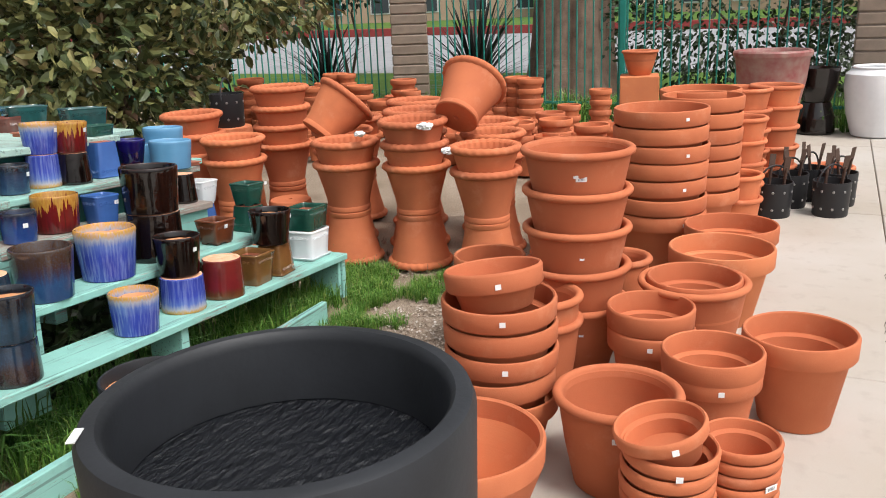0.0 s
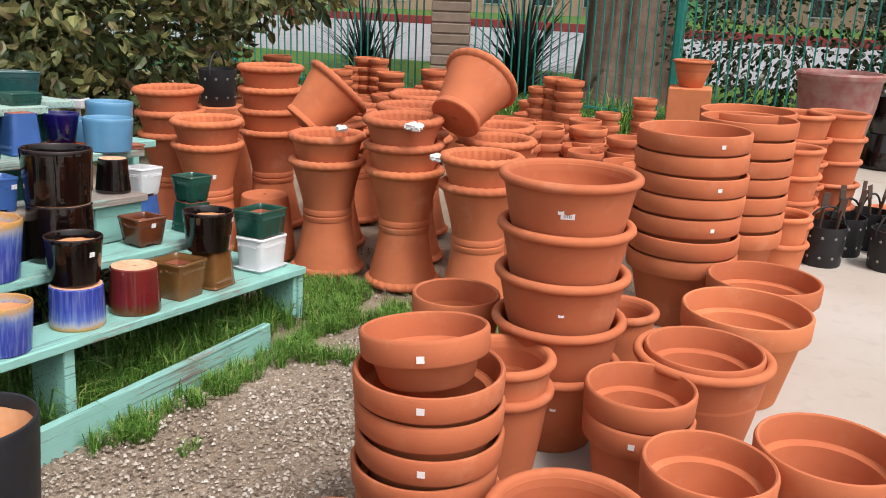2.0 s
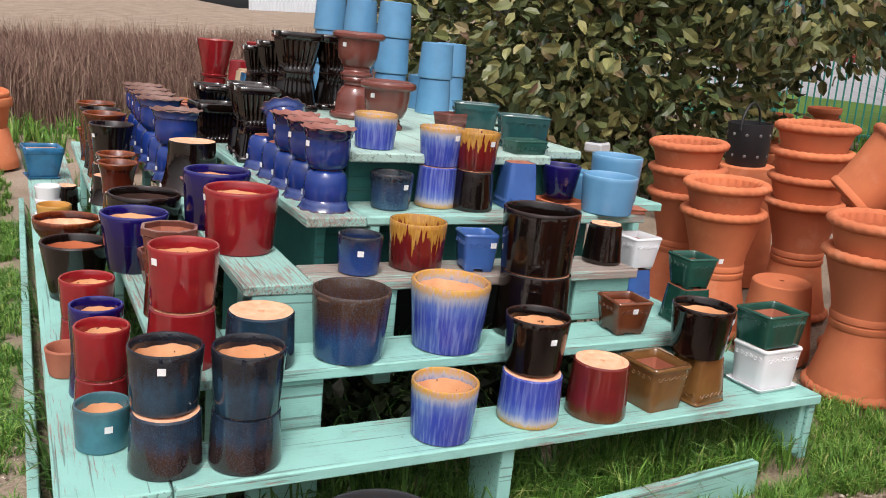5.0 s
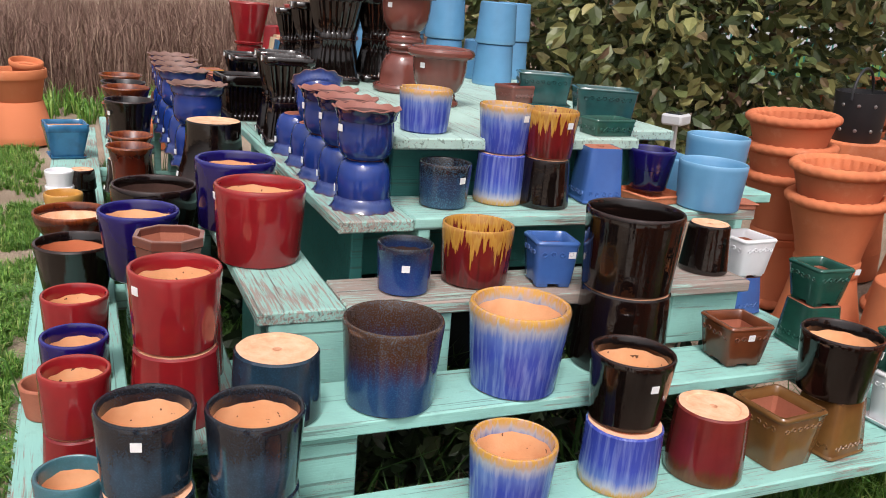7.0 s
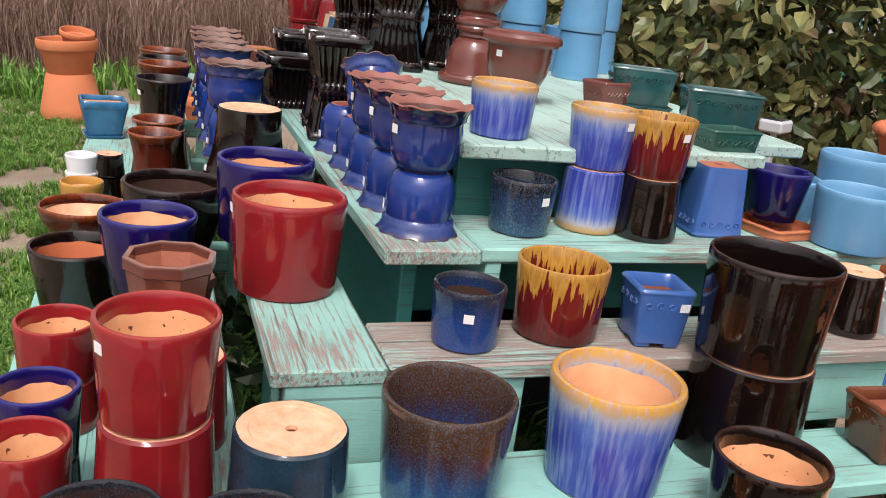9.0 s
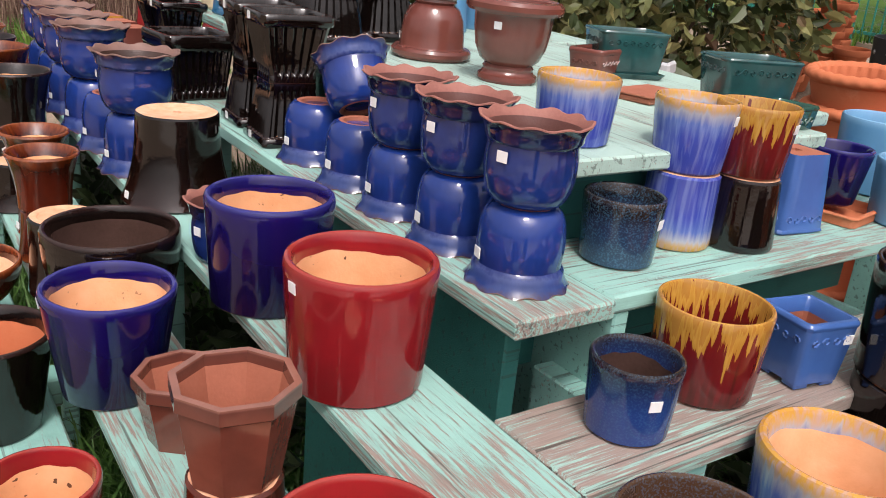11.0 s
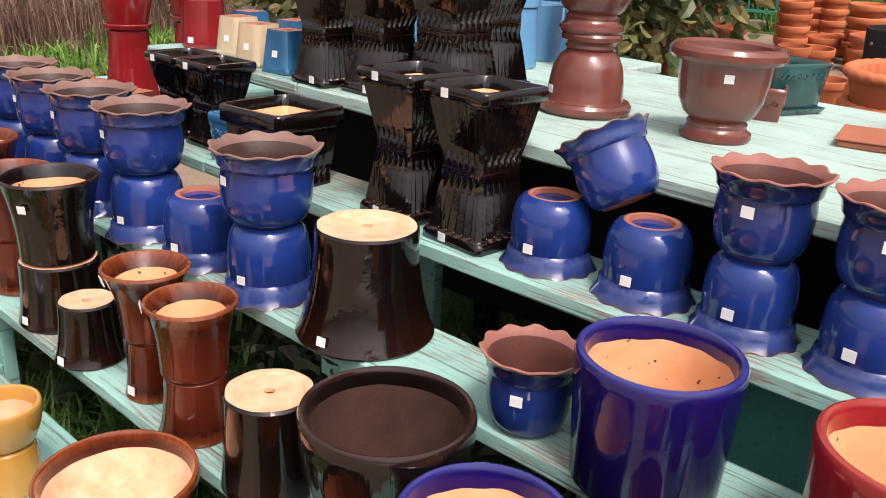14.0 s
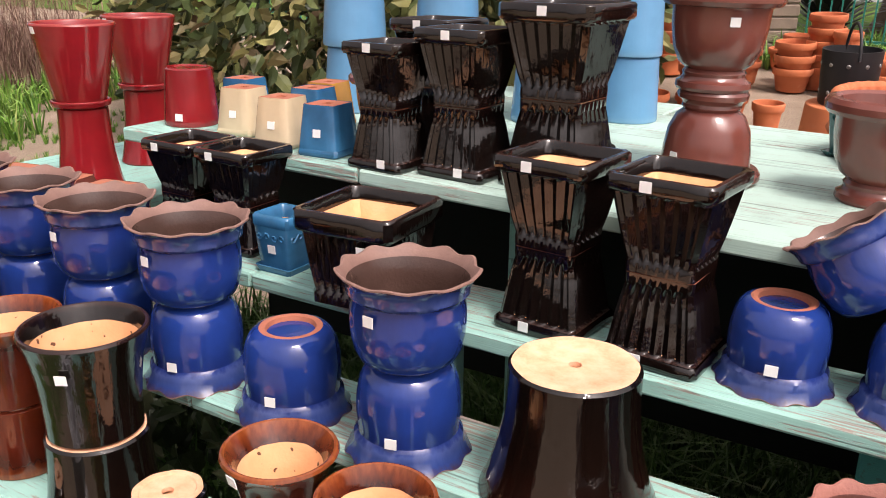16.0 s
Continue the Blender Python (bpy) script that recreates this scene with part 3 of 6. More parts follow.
def square_pot(m, wb, wt, h, mat, label, wy=None, up=True, flutes=0, kind="taper", tags=(), inner=CLAY, saucer=False, feet=False, band=True, group="", rimh=0.16, name="square_pot", foot=CLAY_RED):
    """A square pot: half widths at foot and lip, with a collar, and flutes or a moulded frieze."""
    place = m if up else m @ pose(0, 0, h, 180)
    ob = thing(name, place, label, "flower pot", group)
    q = (wy / wt) if wy else 1.0

    def sec(w, z, fl=0):
        return (w, w * q, z, fl)
    z0 = 0.012 if feet or saucer else 0.0
    hr = h * (1 - rimh)
    if flutes:
        body = [sec(wb, 0), sec(wb, h * 0.10)] + [sec(wb * 0.97 + (wt * 0.90 - wb * 0.97) * (u ** 0.85), h * 0.12 + (hr - h * 0.14) * u, 1) for u in (0, 0.02, 0.25, 0.5, 0.75, 0.97, 1.0)]
        body = body[:2] + body[3:] + [sec(wt * 0.93, hr)]
    else:
        body = [sec(wb, z0), sec(wb + (wt * 0.97 - wb) * 0.5, z0 + (hr - z0) * 0.5), sec(wt * (0.965 if rimh > 0.05 else 1), hr)]
    collar = [sec(wt * 0.965, hr), sec(wt, hr + 0.006), sec(wt, h - 0.005), sec(wt - 0.004, h), sec(wt - 0.012, h), sec(wt - 0.016, h - 0.006), sec(wt - 0.018, h - 0.03)]
    inn = [sec(wt - 0.018, h - 0.03), sec(wt * 0.8, h * 0.5), sec(wb * 0.8, h * 0.1), (0, 0, h * 0.09, 0)]
    if flutes:
        u = 0.86
        inn = [inn[0], sec(wb * 0.97 + (wt * 0.90 - wb * 0.97) * u ** 0.85 - 0.016, h * 0.12 + (hr - h * 0.14) * u), (0, 0, h * 0.12 + (hr - h * 0.14) * u - 0.002, 0)]
    key = (wb, wt, h, q, flutes, rimh, feet, saucer)
    part("body", shared(("body",) + key, lambda: loft(body, flutes, 0.009), mat, 50), mat, ob)
    part("collar", shared(("collar",) + key, lambda: loft(collar), mat, 40), mat, ob)
    part("interior", shared(("interior",) + key, lambda: loft(inn), inner, 40), inner, ob, "unglazed clay inside")
    part("foot", shared(("foot",) + key, lambda: loft([(0.012, 0.012 * q, z0 + 0.01, 0), (0.012, 0.012 * q, z0 + 0.001, 0), sec(wb - 0.001, z0 + 0.001)]), foot, 40), foot, ob, "unglazed underside")
    if feet:
        for sx in (-1, 1):
            for sy in (-1, 1):
                part("foot_block", box(sx * wb * 0.62 - 0.018, sx * wb * 0.62 + 0.018, sy * wb * q * 0.62 - 0.018, sy * wb * q * 0.62 + 0.018, 0, z0 + 0.002, 0.003), mat, ob)
    if saucer:
        part("saucer", shared(("saucer",) + key, lambda: loft([(0, 0, 0.0, 0), sec(wb * 1.08, 0), sec(wb * 1.22, 0.016), sec(wb * 1.16, 0.017), sec(wb * 1.05, 0.008), (0, 0, 0.008, 0)]), mat, 40), mat, ob)
    if band and not flutes:
        # moulded scroll frieze: little raised curls on each face
        def curls(k):
            verts, faces = [], []
            ca, sa = (1, 0, -1, 0)[k], (0, 1, 0, -1)[k]
            w, d = (wt * q, wt) if k % 2 == 0 else (wt, wt * q)
            n = max(4, int(2 * w / 0.028))
            zc, zw = hr - 0.024, 0.011
            u0 = (zc - z0) / (hr - z0)
            face = (wb + (wt * 0.965 - wb) * u0) * (1 if k % 2 == 0 else q)
            half = face * (q if k % 2 == 0 else 1 / q)
            for i in range(n):
                c0 = -half * 0.86 + 2 * half * 0.86 * (i + 0.5) / n
                pts = [(zw * (0.35 + 0.1 * j) * math.cos(j * 1.05 + (i % 2) * math.pi), zw * (0.35 + 0.1 * j) * math.sin(j * 1.05 + (i % 2) * math.pi)) for j in range(7)]
                for (ax, az), (bx, bz) in zip(pts, pts[1:]):
                    b0 = len(verts)
                    nx, nz = -(bz - az), bx - ax
                    ln = max(1e-6, math.hypot(nx, nz))
                    nx, nz = nx / ln * 0.0022, nz / ln * 0.0022
                    slope = (wt * 0.965 - wb) * (1 if k % 2 == 0 else q) / (hr - z0)
                    for px, pz, out in ((ax - nx, az - nz, -0.001), (ax, az, 0.003), (ax + nx, az + nz, -0.001), (bx - nx, bz - nz, -0.001), (bx, bz, 0.003), (bx + nx, bz + nz, -0.001)):
                        x, y, z = face + slope * pz + out, c0 + px, zc + pz
                        verts.append((ca * x - sa * y, sa * x + ca * y, z))
                    faces += [(b0, b0 + 3, b0 + 4, b0 + 1), (b0 + 1, b0 + 4, b0 + 5, b0 + 2)]
            return verts, faces
        for k in range(4):
            part("frieze", shared(("frieze", k) + key, lambda k=k: curls(k), mat, 60), mat, ob, "moulded scroll band")
    for face, along, z in tags:
        zz = z if up else h - z
        if flutes and (zz > hr or zz < 0.1 * h):
            w, tilt = (wt + 0.001, 0) if zz > hr else (wb + 0.001, 0)
        else:
            w = wb + (wt * 0.97 - wb) * zz / hr + 0.0012
            tilt = math.degrees(math.atan2(wt * 0.97 - wb, hr))
        me = shared(("price_sticker", 0.022, 0.02), None, PAPER, 0)
        part("price_sticker", me, PAPER, ob, "white paper price sticker", pose(0, 0, 0, 0, 0, face * 90) @ pose(along, -w * (q if face % 2 == 0 else 1), zz, tilt))
    return ob


def cube_mesh(w, d, h):
    return ([(sx * w / 2, sy * d / 2, sz * h / 2) for sx in (-1, 1) for sy in (-1, 1) for sz in (-1, 1)],
            [(0, 1, 3, 2), (4, 6, 7, 5), (0, 4, 5, 1), (2, 3, 7, 6), (0, 2, 6, 4), (1, 5, 7, 3)])


shared(("price_sticker", 0.022, 0.02), lambda: cube_mesh(0.022, 0.0016, 0.02), PAPER, 0)


def label_card(pot, r, z, a, w=0.05, h=0.022):
    """A printed price label: white card with bars of print."""
    card = part("price_label", shared(("price_label", w, h), lambda: cube_mesh(w, 0.0016, h), PAPER, 0), PAPER, pot, "white printed price label", pose(0, 0, 0, 0, 0, a) @ pose(0, -r - 0.002, z, 4))
    for i in range(5):
        part("print_bar", shared(("print_bar", h), lambda: cube_mesh(0.003, 0.001, h * 0.5), PRINT, 0), PRINT, card, "", pose(-w * 0.25 + i * w * 0.12, -0.0012, 0))


# ---- terracotta pots ----
def clay_pot(m, rb, rt, h, label, rim="band", mat=TERRA, inside=None, up=True, tags=(), group="terracotta pots", rimh=0.2, cards=()):
    """A terracotta pot. rim: a tall band, a rolled lip, a plaited rope, or a plain lip."""
    place = m if up else m @ pose(0, 0, h, 180)
    ob = thing("terracotta_pot", place, label, "flower pot", group)
    th = 0.014 + 0.02 * rt
    key = (rim, round(rb, 3), round(rt, 3), round(h, 3), rimh)
    inside = inside or mat
    if rim == "band":
        hb = h * (1 - rimh)
        rc = rb + (rt - 0.012 - rb) * (1 - rimh)
        body = [(0.013, 0.0), (rb - 0.008, 0.0), (rb, 0.008), (rc, hb), (rc + 0.004, hb + 0.004)]
        lip = [(rc, hb - 0.001), (rt - 0.008, hb + 0.001), (rt - 0.003, hb + 0.008), (rt, h - 0.012), (rt - 0.004, h - 0.003), (rt - th * 0.5, h), (rt - th + 0.003, h - 0.004), (rt - th, h - 0.014), (rt - th - 0.004, hb + 0.004)]
        inn = [(rt - th - 0.004, hb + 0.004), (rc - th, hb - 0.006), (rb - th * 0.6, 0.02), (0.013, 0.018), (0.013, 0.0)]
    elif rim == "roll":
        hb = h - 0.035
        rc = rb + (rt - 0.016 - rb) * 0.95
        body = [(0.013, 0.0), (rb - 0.008, 0.0), (rb, 0.008), ((rb + rc) / 2 + 0.004, hb / 2), (rc, hb)]
        lip = [(rc + 0.018 * 0.1, hb)] + [(rt - 0.018 + 0.019 * math.cos(a), h - 0.019 + 0.019 * math.sin(a)) for a in [radians(-80 + 20 * i) for i in range(14)]] + [(rt - 0.038, h - 0.02), (rt - 0.042, hb - 0.01)]
        inn = [(rt - 0.042, hb - 0.01), (rc - th, hb * 0.7), (rb - th * 0.6, 0.02), (0.013, 0.018), (0.013, 0.0)]
    elif rim == "rope":
        hb = h - 0.05
        body = [(0.02, 0.0), (rb * 0.97, 0.0), (rb * 1.02, 0.006), (rb * 1.03, 0.03), (rb * 0.99, 0.04), (rb * 1.0, 0.05)] + [(rb * 0.99 + (rt * 0.90 - rb * 0.99) * (u ** 1.15), 0.05 + (hb - 0.05) * u) for u in (0.2, 0.4, 0.6, 0.8, 1.0)]
        lip = [(rt * 0.90, hb - 0.002)] + [(rt - 0.026 + 0.027 * math.cos(a), h - 0.025 + 0.025 * math.sin(a)) for a in [radians(-75 + 25 * i) for i in range(10)]] + [(rt - 0.055, h - 0.02), (rt - 0.06, hb - 0.02)]
        inn = [(rt - 0.06, hb - 0.02), (rb * 0.9, 0.05), (rb * 0.8, 0.025), (0.02, 0.025), (0.02, 0.0)]
    else:
        body = [(0.013, 0.0), (rb - 0.006, 0.0), (rb, 0.006), (rt - 0.004, h * 0.8)]
        lip = [(rt - 0.004, h * 0.8), (rt, h - 0.01), (rt - 0.004, h - 0.002), (rt - th * 0.5, h), (rt - th, h - 0.006), (rt - th - 0.004, h * 0.8)]
        inn = [(rt - th - 0.004, h * 0.8), (rb - th * 0.5, 0.03), (rb * 0.6, 0.018), (0.013, 0.018), (0.013, 0.0)]
    wave = None
    if rim == "rope":
        def wave(a, r, z):
            s = math.sin(26 * a + z * 70)
            return r + 0.0028 * s, z + 0.002 * math.cos(26 * a + r * 60)
    seg = 156 if rim == "rope" else 56
    part("body", shared(("body",) + key, lambda: lathe(body, 56), mat), mat, ob)
    part("rim", shared(("rim",) + key, lambda: lathe(lip, seg, wave), mat), mat, ob, {"rope": "plaited rope rim", "roll": "rolled rim"}.get(rim, ""))
    part("interior", shared(("interior",) + key, lambda: lathe(inn, 56), inside), inside, ob)
    for a, z in tags:
        rr = rt if rim == "band" and z > h * (1 - rimh) else rb + (rt - 0.012 - rb) * z / h
        sticker(ob, rr, rr, 0, h, z, a, 0.022, 0.02)
    for a, z in cards:
        label_card(ob, rt if rim == "band" and z > h * (1 - rimh) else rb + (rt - 0.012 - rb) * z / h, z, a)
    return ob


def nest(x, y, z, n, step, rb, rt, h, label, lean=(0, 0), **kw):
    """A nest of n pots, each sunk into the one below. Returns the place of the topmost."""
    rng = random.Random(int(x * 1000 + y * 77))
    m = None
    for i in range(n):
        m = pose(x + lean[0] * i + rng.uniform(-0.004, 0.004), y + lean[1] * i + rng.uniform(-0.004, 0.004), z + step * i, rng.uniform(-0.8, 0.8), rng.uniform(-0.8, 0.8), rng.uniform(0, 360))
        tags = kw.get("tags", ())
        clay_pot(m, rb, rt, h, label, **{**kw, "tags": [(a - math.degrees(m.to_euler().z), zz) for a, zz in tags] if i % 2 == 0 else ()})
    return m


# ---- ground ----
def sheet(name, pts, z, mat, label, category):
    bm = bmesh.new()
    bm.faces.new([bm.verts.new((x, y, z)) for x, y in pts])
    me = bpy.data.meshes.new(name)
    bm.to_mesh(me)
    bm.free()
    me.materials.append(mat)
    return tagged(new(name, me), label, category, kind="structure")


def ground():
    bm = bmesh.new()
    xs = [-400, -60, -15] + [-6 + 0.3 * i for i in range(90)] + [25, 40, 80, 400]
    ys = [-400, -60, -15] + [-4 + 0.3 * i for i in range(90)] + [27, 45, 90, 400]
    bank = {45: 0.7, 90: 2.0, 400: 2.0}
    grid = [[bm.verts.new((x, y, -0.02 + (bank.get(y, 0) if x < 18 else 0) + (0.018 * noise.noise((x * 1.3, y * 1.3, 0)) if 1.9 < y < 24 and -6 < x < 20 else 0))) for y in ys] for x in xs]
    for a, b in zip(grid, grid[1:]):
        for i in range(len(ys) - 1):
            bm.faces.new((a[i], b[i], b[i + 1], a[i + 1]))
    me = bpy.data.meshes.new("ground")
    bm.to_mesh(me)
    bm.free()
    finish(me, DIRT, 60)
    return tagged(new("ground", me), "brown gravelly dirt with patches of grass", "ground", kind="structure")


ground()


def slabs():
    """Concrete yard, cast in bays with open joints."""
    xs = [-6.0, -1.6, 1.5, 4.62, 7.9, 11.2, 14.4]
    ys = [-9.0, -6.0, -2.9, 0.22, 1.72]
    root = tagged(new("pavement"), "pale worn concrete yard cast in bays", "pavement", kind="structure")
    for x0, x1 in zip(xs, xs[1:]):
        for y0, y1 in zip(ys, ys[1:]):
            part("slab", box(x0 + 0.004, x1 - 0.004, y0 + 0.004, y1 - 0.004, -0.08, 0.0, 0.006), CONCRETE, root)
    return root


slabs()


def crack(pts):
    bm = bmesh.new()
    prev = None
    rng = random.Random(4)
    for (x0, y0), (x1, y1) in zip(pts, pts[1:]):
        for k in range(10):
            u = k / 10
            x, y = x0 + (x1 - x0) * u + rng.uniform(-0.02, 0.02), y0 + (y1 - y0) * u + rng.uniform(-0.02, 0.02)
            w = rng.uniform(0.0015, 0.004)
            cur = (bm.verts.new((x - w, y, 0.001)), bm.verts.new((x + w, y + w, 0.001)))
            if prev:
                bm.faces.new((prev[0], prev[1], cur[1], cur[0]))
            prev = cur
    me = bpy.data.meshes.new("crack")
    bm.to_mesh(me)
    bm.free()
    me.materials.append(plain("crack_shadow", (0.06, 0.05, 0.045), 0.9, 0.1))
    ob = new("crack", me)
    ob.parent = bpy.data.objects["pavement"]


crack([(4.7, 0.25), (5.3, 0.30), (5.8, 0.2), (6.4, 0.25), (7.1, 0.1)])

# beyond the fence: verge, road with a red kerb, far verge
sheet("verge", [(12.95, -40), (21, -40), (21, 60), (12.95, 60)], -0.005, VERGE, "green grass verge beyond the fence", "grass")
sheet("road", [(21, -60), (46, -60), (46, 90), (21, 90)], 0.0, ASPHALT, "pale grey asphalt road", "road")
kerb = tagged(new("kerb"), "red painted concrete kerb along the road", "kerb", kind="structure")
part("kerb_stone", box(46, 46.4, -60, 90, 0, 0.45, 0.02), KERB_RED, kerb)
sheet("far_verge", [(46.4, -80), (140, -80), (140, 130), (46.4, 130)], 0.3, VERGE, "grass beyond the road", "grass")


# ---- fence with block pillars ----
def pillar(x, y, w, d, h, rz):
    ob = tagged(new("block_pillar"), "grey tan slump-block pillar in courses", "pillar", kind="structure")
    ob.matrix_world = pose(x, y, 0, 0, 0, rz)
    part("core", box(-w / 2 + 0.012, w / 2 - 0.012, -d / 2 + 0.012, d / 2 - 0.012, 0, h, 0), MORTAR, ob)
    n = int(h / 0.16)
    rng = random.Random(9)
    for i in range(n):
        cut = 0.0 if i % 2 else w * 0.22
        for a, b in ((-w / 2, -cut - 0.005 if cut else -0.005), (-cut + 0.005 if cut else 0.005, w / 2)):
            bulge = rng.uniform(0, 0.008)
            part("block", box(a - bulge, b + bulge, -d / 2 - bulge, d / 2 + bulge, i * 0.16 + 0.006, i * 0.16 + 0.155, 0.016), BLOCK, ob)
    return ob


pillar(13.4, 7.11, 0.58, 0.58, 3.4, 25)
pillar(12.9, 0.18, 0.58, 0.58, 3.4, 0)


def fence(a, b, group):
    ob = tagged(new("fence"), "teal painted steel picket fence on a low block kerb", "fence", group)
    ob.matrix_world = Matrix.Translation((*a, 0)) @ pose(0, 0, 0, 0, 0, math.degrees(math.atan2(b[1] - a[1], b[0] - a[0])))
    length = math.dist(a, b)
    n = int(length / 0.125)
    picket = shared(("picket",), lambda: cube_mesh(0.018, 0.018, 2.5), FENCE, 0)
    for i in range(1, n):
        part("picket", picket, FENCE, ob, "", pose(i * length / n, 0, 1.36))
    for z in (0.22, 2.45):
        part("rail", box(0, length, -0.018, 0.018, z - 0.02, z + 0.02, 0.003), FENCE, ob)
    for k in (0.52,):
        part("post", box(length * k - 0.04, length * k + 0.04, -0.04, 0.04, 0, 2.75, 0.005), FENCE, ob)
    part("kerb_wall", box(0, length, -0.09, 0.09, 0, 0.1, 0.01), BLOCK, ob)
    return ob


fence((13.3, 6.75), (12.95, 0.52), "yard fence")
fence((12.8, 15.5), (13.4, 7.48), "yard fence")
fence((12.9, -0.2), (12.6, -9.0), "yard fence")


# ---- plants ----
def leaf_cloud(name, label, category, lobes, count, size, mat, seed, shell=0.45, kind=""):
    """Leaves, each a folded pointed blade, scattered through lobes (x, y, z, rx, ry, rz)."""
    rng = random.Random(seed)
    verts, faces = [], []
    vol = [l[3] * l[4] * l[5] for l in lobes]
    for k in range(count):
        lx, ly, lz, ax, ay, az = rng.choices(lobes, vol)[0]
        while True:
            d = Vector((rng.gauss(0, 1), rng.gauss(0, 1), rng.gauss(0, 1))).normalized()
            rad = shell + (1 - shell) * rng.random() ** 0.6
            lump = 1 + 0.22 * noise.noise((d.x * 2.3 + lx, d.y * 2.3 + ly, d.z * 2.3))
            p = Vector((lx + d.x * ax * rad * lump, ly + d.y * ay * rad * lump, lz + d.z * az * rad * lump))
            if p.z > 0.03:
                break
        s = size * rng.uniform(0.6, 1.25)
        out = (d + Vector((rng.gauss(0, 0.6), rng.gauss(0, 0.6), rng.gauss(-0.15, 0.6)))).normalized()
        side = out.cross(Vector((rng.gauss(0, 1), rng.gauss(0, 1), rng.gauss(0, 1)))).normalized()
        up = side.cross(out)
        b = len(verts)
        w = s * 0.27
        verts += [p, p + out * s * 0.3 + side * w + up * w * 0.3, p + out * s * 0.72 + side * w * 0.8 + up * w * 0.2, p + out * s - up * s * 0.12,
                  p + out * s * 0.72 - side * w * 0.8 + up * w * 0.2, p + out * s * 0.3 - side * w + up * w * 0.3, p + out * s * 0.5]
        faces += [(b, b + 1, b + 6), (b + 1, b + 2, b + 6), (b + 2, b + 3, b + 6), (b + 3, b + 4, b + 6), (b + 4, b + 5, b + 6), (b + 5, b, b + 6)]
    me = bpy.data.meshes.new(name)
    me.from_pydata([tuple(v) for v in verts], [], faces)
    me.materials.append(mat)
    return me


def stems(base, tips, r0, mat, name, parent):
    """Tapered limbs from one base to several tips, with a bend."""
    for k, tip in enumerate(tips):
        cu = bpy.data.curves.new(name, "CURVE")
        cu.dimensions, cu.bevel_depth, cu.bevel_resolution = "3D", 1.0, 1
        sp = cu.splines.new("POLY")
        rng = random.Random(k + 3)
        n = 7
        sp.points.add(n - 1)
        for i in range(n):
            u = i / (n - 1)
            p = Vector(base).lerp(Vector(tip), u) + Vector((rng.uniform(-1, 1), rng.uniform(-1, 1), 0)) * 0.08 * math.sin(math.pi * u) + Vector((0, 0, 0.35 * math.sin(math.pi * u)))
            sp.points[i].co, sp.points[i].radius = (*p, 1), r0 * (1 - 0.8 * u)
        cu.materials.append(mat)
        ob = new(name, cu)
        ob.parent = parent


def shrub(lobes, count, size, mat, label, seed, tips, base, r0=0.035):
    ob = tagged(new("shrub"), label, "shrub")
    crown = new("crown", leaf_cloud("crown", "", "", lobes, count, size, mat, seed))
    crown.parent = ob
    stems(base, tips, r0, TWIG, "branch", ob)
    return ob


shrub([(7.4, 7.9, 1.2, 1.6, 1.3, 1.3), (6.7, 8.9, 1.5, 1.5, 1.5, 1.6), (8.4, 6.9, 2.2, 1.5, 1.4, 0.85), (9.6, 7.9, 2.1, 1.6, 1.4, 0.9), (7.3, 8.1, 2.7, 1.5, 1.7, 0.9), (6.6, 7.4, 1.7, 1.1, 0.9, 1.0), (7.2, 10.2, 1.3, 1.3, 1.3, 1.4), (8.9, 8.9, 1.0, 1.5, 1.2, 1.0), (6.3, 7.6, 0.6, 0.7, 0.9, 0.6)], 17000, 0.15, LEAF,
      "large evergreen shrub with glossy oval leaves", 5, [(8.4, 7.0, 1.9), (9.3, 7.9, 1.8), (7.2, 7.3, 1.6), (6.2, 8.0, 1.7), (6.3, 9.2, 1.9), (7.4, 8.2, 2.7), (8.9, 8.9, 1.1), (6.7, 7.5, 1.7)], (7.5, 8.2, 0))
shrub([(16.5, 2.2, 1.6, 1.5, 2.6, 1.9), (16.2, 0.0, 1.5, 1.3, 1.5, 1.8)], 7000, 0.12, HEDGE, "dark hedge with pale blossom behind the fence", 6, [(16, 3.5, 2.4), (16, 1, 2.6), (16.2, 0, 2)], (16.5, 1.8, 0))
shrub([(13.9, 8.6, 2.6, 0.8, 1.2, 0.9)], 1500, 0.12, HEDGE, "vine hanging over the fence by the pillar", 8, [(13.6, 8.0, 2.6), (13.7, 8.9, 2.9)], (13.9, 8.6, 0))


def flax(x, y, n, length, seed):
    rng = random.Random(seed)
    verts, faces = [], []
    for k in range(n):
        a, lean, s = rng.uniform(0, 2 * math.pi), rng.uniform(0.1, 1.2), length * rng.uniform(0.6, 1.1)
        d = Vector((math.cos(a), math.sin(a), 0))
        t = Vector((-d.y, d.x, 0))
        b = len(verts)
        for i in range(6):
            u = i / 5
            p = d * (s * u * math.sin(lean) * (0.6 + 0.6 * u)) + Vector((0, 0, s * u * math.cos(lean) - 0.45 * s * lean * u * u))
            p.z = max(p.z, 0.02)
            w = 0.035 * (1 - u) ** 0.6 + 0.002
            verts += [tuple(p - t * w), tuple(p + t * w)]
        for i in range(5):
            q = b + 2 * i
            faces.append((q, q + 1, q + 3, q + 2))
    me = bpy.data.meshes.new("flax")
    me.from_pydata(verts, [], faces)
    me.materials.append(FLAX)
    ob = tagged(new("flax_plant", me), "dark strap-leaved flax clump behind the fence", "plant")
    ob.location = (x, y, 0)


flax(15.0, 6.6, 160, 2.4, 2)
flax(14.7, 9.6, 110, 1.9, 3)


